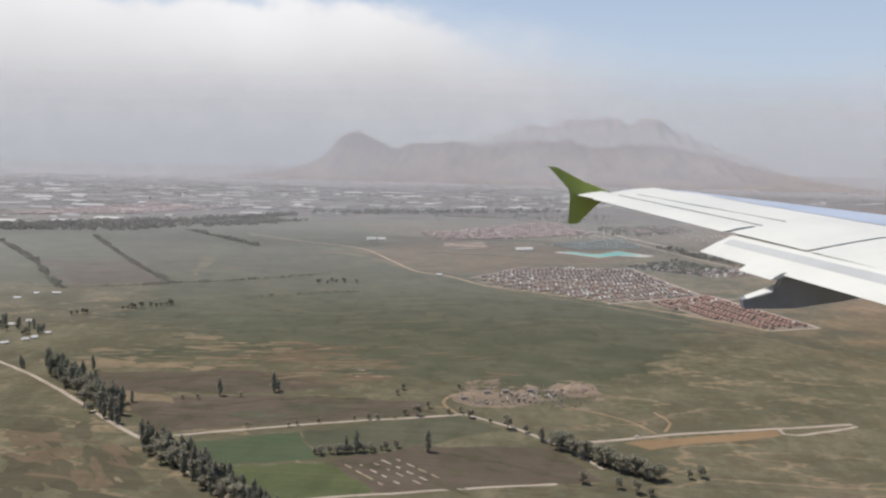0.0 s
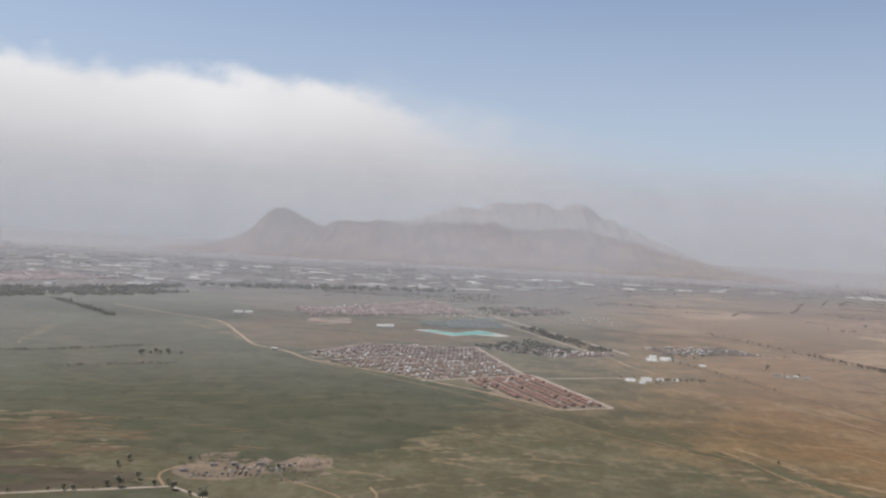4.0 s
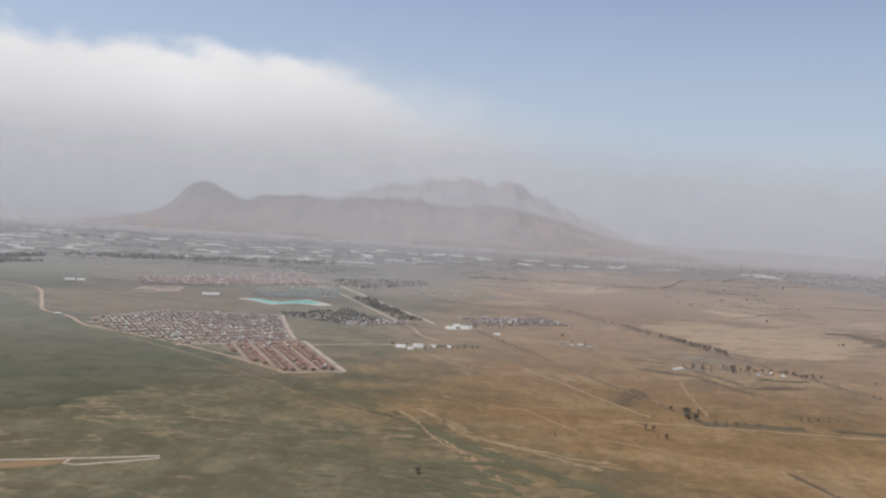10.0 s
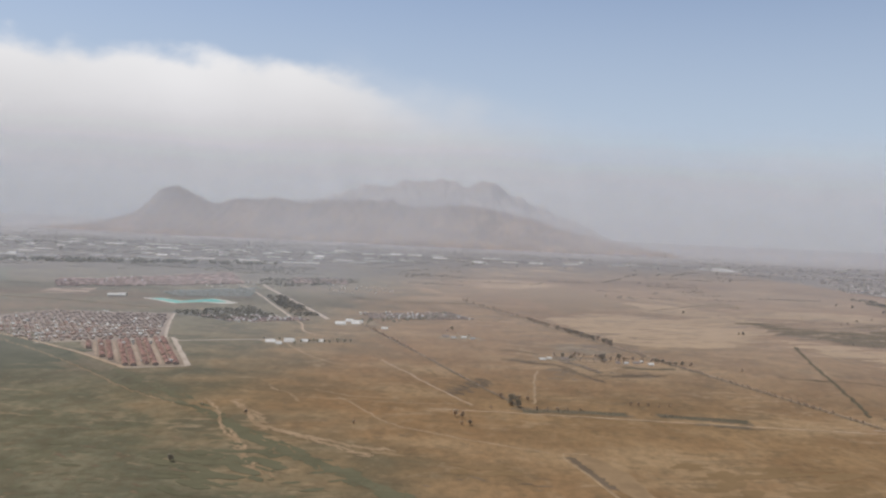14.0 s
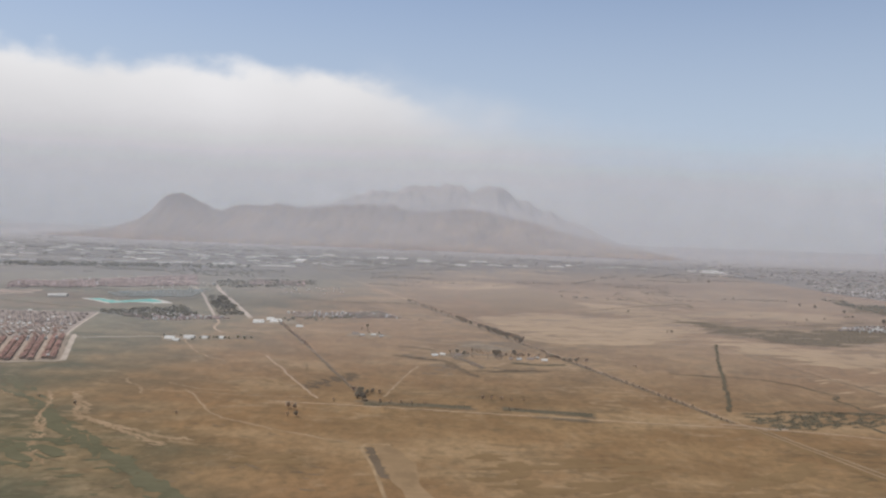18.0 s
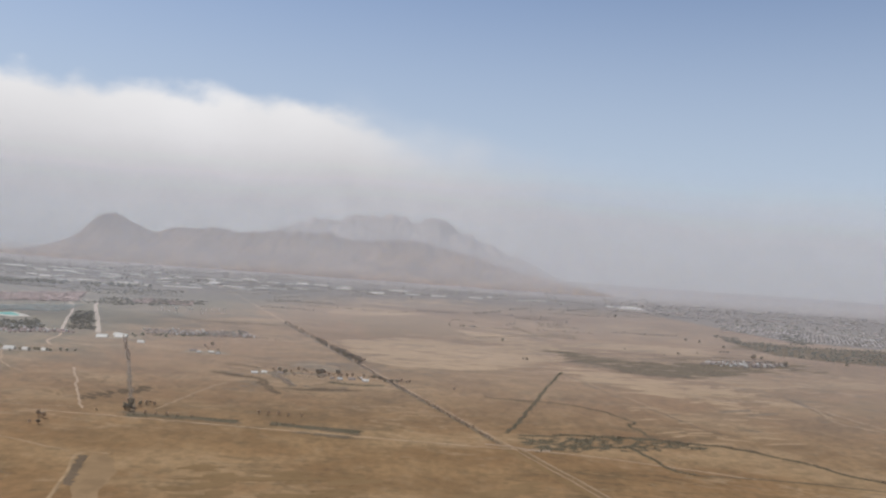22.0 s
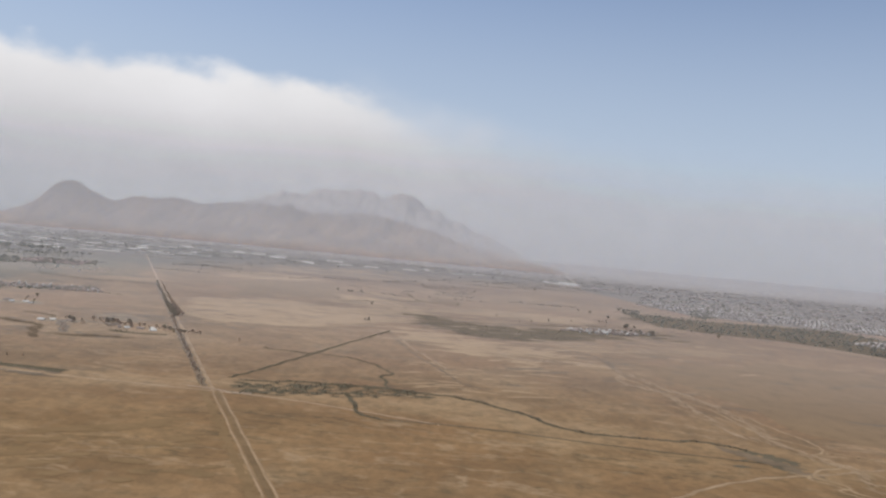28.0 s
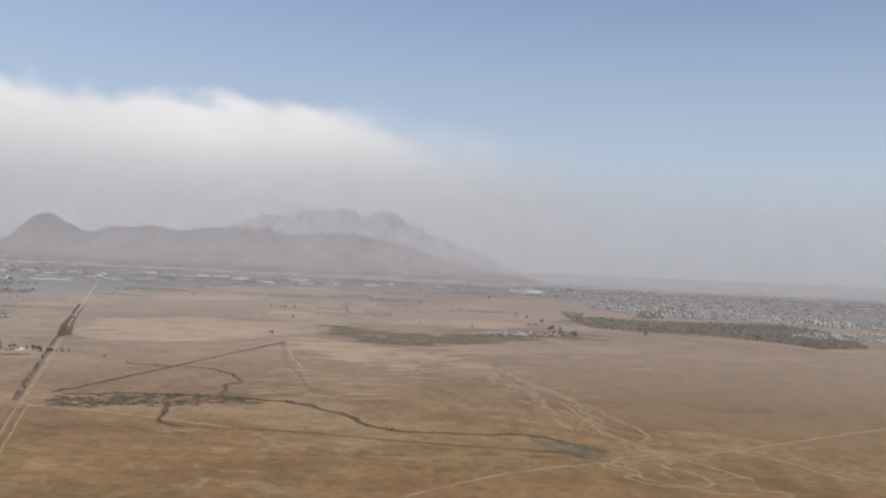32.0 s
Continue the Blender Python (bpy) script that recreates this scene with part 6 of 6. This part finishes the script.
tagged(new("small_industrial_roofs", joined_houses(spots, M_SMALLROOF, "small_industrial_roofs", 9.0, 3.6, 0.4, 0.12)), "many small pale roofs between warehouses", "buildings", "", "stuff")
for k in range(14):
    x, y = r.uniform(1250, 2300), r.uniform(1750, 2700)
    warehouse(x, y, r.uniform(14, 40), r.uniform(9, 18), 3, r.choice((0, 8, -6)), r.choice((M_WHITE, M_GREYROOF, M_SHED)), "pale-roofed industrial warehouse by the town", "town warehouses")
spots = []
while len(spots) < 1200:
    x, y = r.uniform(1300, 2700), r.uniform(1560, 2900)
    if x > 1300 + 0.3 * max(0.0, 2300 - y) and y > 1660 and noise.noise((x * 0.006, y * 0.006, 2.0)) > -0.25:
        spots.append((x, y, r.choice((0, 10, 95)), r.uniform(1.0, 2.4)))
tagged(new("town_roofs", joined_houses(spots, M_SMALLROOF, "town_roofs", 5.0, 3.6, 0.7, 0.25)), "far town of small rose and pale roofs", "houses", "", "stuff")
wood([(1300, 2450), (1560, 1680), (2700, 1560), (2700, 2900), (1300, 2900)], 320, 4.0, M_FARWOOD, "trees among far town houses", 23, 9)

# ---- scrap yard ----
M_SCRAP = plain_material("rusty and faded car paint", (0.12, 0.088, 0.066), (0.66, 0.59, 0.50), 1.0, 0.8, 0.1, by_object=True)


def wreck_mesh():
    bm = bmesh.new()
    for (w, d, h), z, dx in (((2.2, 1.0, 0.45), 0.38, 0.0), ((1.2, 0.86, 0.38), 0.78, -0.1)):
        made = bmesh.ops.create_cube(bm, size=1.0)["verts"]
        bmesh.ops.transform(bm, verts=made, matrix=Matrix.Translation((dx, 0, z)) @ Matrix.Diagonal((w, d, h, 1)))
        for v in made:
            if v.co.z > z:
                v.co.x = dx + (v.co.x - dx) * 0.82
    me = bpy.data.meshes.new("body")
    bm.to_mesh(me)
    bm.free()
    me.materials.append(M_SCRAP)
    return me


def wheel_mesh():
    bm = bmesh.new()
    bmesh.ops.create_cone(bm, cap_ends=True, segments=10, radius1=0.26, radius2=0.26, depth=0.2, matrix=pose(0, 0, 0.26, 90))
    me = bpy.data.meshes.new("wheel")
    bm.to_mesh(me)
    bm.free()
    me.materials.append(M_PANE)
    return me


wreck = thing("scrap_car", "stripped faded car parked in the scrap yard", "car", "cars in the scrap yard")
part("body", wreck_mesh(), wreck)
wheel = wheel_mesh()
for sx in (-0.7, 0.7):
    for sy in (-0.5, 0.5):
        part("wheel", wheel, wreck).location = (sx, sy, 0)
first = True
for row in range(7):
    for col in range(14):
        x = -138 + col * 3.4 + row * 3.0 + r.uniform(-0.5, 0.5)
        y = 468 + row * 4.4 + col * 0.9 + r.uniform(-0.4, 0.4)
        if r.random() < 0.68 and noise.noise((x * 0.09, y * 0.09, 4.0)) > -0.2:
            m = pose(x, y, 0.2, 0, 0, r.choice((15, 100, 20, 105)) + r.uniform(-8, 8))
            if first:
                wreck.matrix_basis, first = m, False
            else:
                copy_thing(wreck, m)
mound_bm = bmesh.new()
bmesh.ops.create_grid(mound_bm, x_segments=16, y_segments=12, size=1.0)
for v in mound_bm.verts:
    d = v.co.length
    v.co = Vector((v.co.x * 8, v.co.y * 7, 5.2 * max(0, 1 - d) ** 0.7 * (1 + 0.5 * noise.noise((v.co.x * 3, v.co.y * 3, 1.0)))))
mound_me = bpy.data.meshes.new("earth_mound")
mound_bm.to_mesh(mound_me)
mound_bm.free()
mound_me.materials.append(M_BARE)
tagged(new("earth_mound", mound_me), "heap of pale bare earth beside the scrap yard", "mound").location = (-74, 508, 0.15)
for x, y in ((-132, 492), (-120, 496), (-104, 500), (-146, 478)):
    warehouse(x, y, 4, 2.5, 1.6, 20, M_MIXROOF, "low shack in the scrap yard", "shacks in the scrap yard", "shack", 0.2)
van = copy_thing(wreck, pose(-47, 425, 0.3, 0, 0, 18))
tagged(van, "dark car driving along the dirt road", "car", "cars on the dirt road")
for k, ((x0, y0), (x1, y1)) in enumerate((((-199, 368), (-174, 344)), ((-193, 370), (-166, 346)), ((-187, 373), (-157, 348)), ((-181, 375), (-153, 351)), ((-175, 378), (-148, 355)))):
    for q in range(4):
        a, b = (q + r.uniform(0.0, 0.5)) / 4, (q + r.uniform(0.55, 1.0)) / 4
        structure("pale_furrow", ribbon("pale_furrow", [(x0 + (x1 - x0) * a, y0 + (y1 - y0) * a), (x0 + (x1 - x0) * b, y0 + (y1 - y0) * b)], 0.22, M_LANE if k % 2 else M_BARE, 0.3 + 0.002 * (6 * k + q), 0.5, 2.0),
                  "pale strip of plastic over a seed row", category="furrow")
junk = [(r.uniform(-150, -62), r.uniform(468, 516), 0.5, r.uniform(0.5, 1.3), r.uniform(0.5, 1.2), r.uniform(0.3, 0.8)) for _ in range(170)]
tagged(new("scrap_heaps", blobs(junk, M_SCRAP, "scrap_heaps", 8, 21)), "heaps of mixed scrap and rubble", "scrap", "", "stuff")


# ---- aircraft wing ----
M_WINGPAINT = plain_material("white aircraft paint", (0.68, 0.67, 0.60), (0.645, 0.635, 0.57), 0.6, 0.6, 0.1, dark=(0.56, 0.56, 0.52))
# bluish reflection on the metal is put into its base colour
M_WINGGREY = plain_material("wing metal with painted blue reflection", (0.43, 0.47, 0.54), (0.50, 0.54, 0.61), 0.8, 0.35, 0.5, dark=(0.40, 0.43, 0.49))
# the fairing's shaded side is put into this dark grey
M_WINGDARK = plain_material("fairing paint darkened as shade", (0.26, 0.26, 0.28), (0.30, 0.30, 0.31), 0.8, 0.5, 0.4)
M_LIMEPAINT = plain_material("lime green aircraft paint", (0.30, 0.36, 0.06), (0.27, 0.33, 0.06), 0.8, 0.35, 0.5, dark=(0.2, 0.24, 0.05))
M_FLAPSTRIP = plain_material("grey strip paint", (0.46, 0.46, 0.44), (0.52, 0.52, 0.49), 1.5, 0.6, 0.2, dark=(0.40, 0.40, 0.39))
M_SEAM = plain_material("dark panel seam", (0.10, 0.10, 0.12), (0.16, 0.16, 0.18), 1.0, 0.6, 0.3)


def blade(name, ends, thick, material, steps=6):
    """A lofted aerofoil between stations along the span. ends: (span, front x, front z, rear x, rear z)."""
    shape = [(0.0, 0.0), (0.06, 0.5), (0.25, 1.0), (0.6, 0.75), (1.0, 0.06), (0.6, -0.55), (0.25, -0.7), (0.06, -0.4)]
    verts, faces, k = [], [], len(shape)
    for s, fx, fz, rx, rz in ends:
        for u, h in shape:
            verts.append((fx + (rx - fx) * u, s, fz + (rz - fz) * u + h * thick))
    for j in range(len(ends) - 1):
        faces += [(j * k + i, j * k + (i + 1) % k, (j + 1) * k + (i + 1) % k, (j + 1) * k + i) for i in range(k)]
    faces += [tuple(range(k)), tuple(range((len(ends) - 1) * k, len(ends) * k))[::-1]]
    me = mesh_of(name, verts, faces, material)
    bm = bmesh.new()
    bm.from_mesh(me)
    bmesh.ops.recalc_face_normals(bm, faces=bm.faces[:])
    bm.to_mesh(me)
    bm.free()
    return me


def plate(name, outline, span, thick, material, lean=0.0):
    """A flat plate of the given x, z outline that stands at a place along the span."""
    bm = bmesh.new()
    face = bm.faces.new([bm.verts.new((x, span + lean * (z + 0.92), z)) for x, z in outline])
    made = bmesh.ops.extrude_face_region(bm, geom=[face])["geom"]
    bmesh.ops.translate(bm, verts=[v for v in made if isinstance(v, bmesh.types.BMVert)], vec=(0, thick, 0))
    bmesh.ops.recalc_face_normals(bm, faces=bm.faces[:])
    me = bpy.data.meshes.new(name)
    bm.to_mesh(me)
    bm.free()
    me.materials.append(material)
    return me


def lead(s):
    return 2.9 + 0.51 * (15.3 - s), -0.84 - 0.018 * (15.3 - s)


def rear(s, ahead=0.0):
    return 1.2 + 0.25 * (15.3 - s) + ahead, -0.92 - 0.014 * (15.3 - s) + 0.1 * ahead


WING_AT = (-119.91, -8.02, 158.77)
wing = thing("aircraft_wing", "white airliner wing with lowered flap and lime green wingtip fence", "wing", at=WING_AT)
part("main_panel", blade("main_panel", [(s, *lead(s), *rear(s, a)) for s, a in ((15.25, 0.62), (14.6, 0.5), (12.5, 0.5), (9.9, 0.5), (7.5, 0.5), (5.0, 0.5), (3.5, 0.5))], 0.10, M_WINGPAINT), wing)
part("slat", blade("slat", [(s, lead(s)[0] + 0.04, lead(s)[1], lead(s)[0] - 0.60, lead(s)[1] + 0.07) for s in (14.6, 12.0, 9.0, 6.0, 3.5)], 0.07, M_WINGGREY), wing, "bare grey leading-edge slat")
part("aileron", blade("aileron", [(s, *rear(s, 0.47), *rear(s)) for s in (14.4, 12.0, 9.9)], 0.045, M_WINGPAINT), wing)
part("tip_panel", blade("tip_panel", [(15.28, *rear(15.28, 0.6), *rear(15.28)), (14.45, *rear(14.45, 0.5), *rear(14.45, 0.05))], 0.04, M_WINGPAINT), wing)
for a, b in ((9.78, 8.32), (8.26, 6.8), (6.74, 5.3), (5.24, 3.6)):
    part("spoiler", blade("spoiler", [(s, rear(s, 0.98)[0], rear(s, 0.98)[1] + 0.095, rear(s, 0.03)[0], rear(s, 0.03)[1] + 0.012) for s in (a, b)], 0.025, M_WINGPAINT), wing)
part("flap_well", blade("flap_well", [(s, rear(s, 0.55)[0], rear(s)[1] - 0.02, rear(s, 0.28)[0], rear(s)[1] - 0.03) for s in (9.8, 6.8, 3.6)], 0.03, M_WINGGREY), wing, "grey shroud ahead of the flap")


def flap_line(s, back):
    return 2.72 + 0.25 * (9.7 - s) - 0.47 * back, -1.02 - 0.20 * back + 0.0 * s


part("flap", blade("flap", [(s, *flap_line(s, 0.0), *flap_line(s, 1.0)) for s in (9.7, 8.4, 7.0, 5.2, 3.6)], 0.05, M_WINGPAINT), wing)
part("flap_vane", blade("flap_vane", [(s, flap_line(s, 0.36)[0], flap_line(s, 0.36)[1] + 0.046, flap_line(s, 0.60)[0], flap_line(s, 0.60)[1] + 0.038) for s in (9.55, 7.0, 3.6)], 0.012, M_FLAPSTRIP), wing, "grey strip along the flap")
fairing = part("flap_track_fairing", plate("flap_track_fairing", [(2.34, -1.50), (2.53, -1.42), (2.68, -1.35), (2.71, -1.28), (2.80, -1.22), (3.34, -1.16), (4.2, -1.12), (4.3, -1.22), (3.75, -1.37), (3.51, -1.43), (3.25, -1.49), (2.82, -1.57), (2.36, -1.59)], 8.15, 0.12, M_WINGDARK), wing, "flap track fairing with its shaded side painted dark")
part("fairing_tip", blade("fairing_tip", [(8.06, 2.60, -1.395, 2.35, -1.475), (8.22, 2.66, -1.36, 2.37, -1.468)], 0.012, M_WINGPAINT), fairing, "white tip of the fairing")
fence = part("wingtip_fence", plate("wingtip_fence", [(0.67, -0.39), (0.85, -0.41), (1.31, -0.65), (1.80, -0.83), (1.95, -0.90), (1.64, -1.06), (1.26, -1.46), (1.08, -1.47), (1.10, -0.94), (1.06, -0.80)], 15.28, 0.06, M_LIMEPAINT), wing, "lime green wingtip fence")
wick = blade("static_wick", [(0.0, 0.0, 0.0, -0.012, 0.0), (0.012, 0.0, 0.0, -0.012, 0.0)], 0.004, M_SEAM)
for x, z in ((0.69, -0.40), (1.04, -0.76), (1.08, -1.1), (1.08, -1.44)):
    w = part("static_wick", wick, fence)
    w.location, w.scale = (x + 0.02, 15.3, z), (14.0, 1.0, 1.0)
for s in (14.2, 13.6, 13.0, 12.4):
    w = part("static_wick", wick, wing)
    w.location, w.scale = (rear(s)[0] + 0.03, s, rear(s)[1]), (14.0, 1.0, 1.0)


def seam(name, ends, width, material=None):
    """A narrow raised joint on the wing's upper skin, from station to station. ends: (span, chord fraction)."""
    verts, faces = [], []
    for s, u in ends:
        (fx, fz), (rx, rz) = lead(s), rear(s, 0.5)
        h = 0.10 * np.interp(u, [0, 0.06, 0.25, 0.6, 1.0], [0, 0.5, 1.0, 0.75, 0.06])
        x, z = fx + (rx - fx) * u, fz + (rz - fz) * u + float(h)
        verts += [(x - width, s, z + 0.002), (x, s, z + 0.012), (x + width, s, z + 0.002)]
    for i in range(len(ends) - 1):
        a = 3 * i
        faces += [(a, a + 1, a + 4, a + 3), (a + 1, a + 2, a + 5, a + 4)]
    return mesh_of(name, verts, faces, material or M_SEAM)


part("skin_seam", seam("skin_seam", [(14.6, 0.97), (12.5, 0.97), (9.95, 0.97)], 0.005), wing, "dark hinge line of the aileron")
part("skin_seam", seam("skin_seam", [(14.4, 0.80), (12.5, 0.80), (9.9, 0.80)], 0.006), wing, "thin dark skin joint")
part("skin_seam", seam("skin_seam", [(14.5, 0.16), (12.5, 0.14), (9.9, 0.12), (7.5, 0.11), (5.0, 0.10)], 0.009), wing, "thin dark joint behind the slat")
part("flap_corner", blade("flap_corner", [(s, *flap_line(s, 0.9), *flap_line(s, 1.24)) for s in (8.62, 8.02)], 0.03, M_WINGPAINT), wing, "white stepped corner of the flap")


def skin_panel(name, ends, material):
    """A thin panel laid on the wing's upper skin. ends: (span, front chord fraction, rear chord fraction)."""
    verts, faces, k = [], [], 5
    for s, u0, u1 in ends:
        (fx, fz), (rx, rz) = lead(s), rear(s, 0.5)
        for q in range(k):
            u = u0 + (u1 - u0) * q / (k - 1)
            h = 0.10 * np.interp(u, [0, 0.06, 0.25, 0.6, 1.0], [0, 0.5, 1.0, 0.75, 0.06])
            verts.append((fx + (rx - fx) * u, s, fz + (rz - fz) * u + float(h) + 0.006))
    for j in range(len(ends) - 1):
        faces += [(j * k + i, j * k + i + 1, j * k + k + i + 1, j * k + k + i) for i in range(k - 1)]
    return mesh_of(name, verts, faces, material)


# panel added to carry the bluish reflection further back over the skin
part("leading_panel", skin_panel("leading_panel", [(13.6, 0.10, 0.30), (12.0, 0.06, 0.42), (10.0, 0.05, 0.50), (7.5, 0.05, 0.52), (4.0, 0.05, 0.52)], M_WINGGREY), wing, "added panel for the blue-grey reflection behind the leading edge")
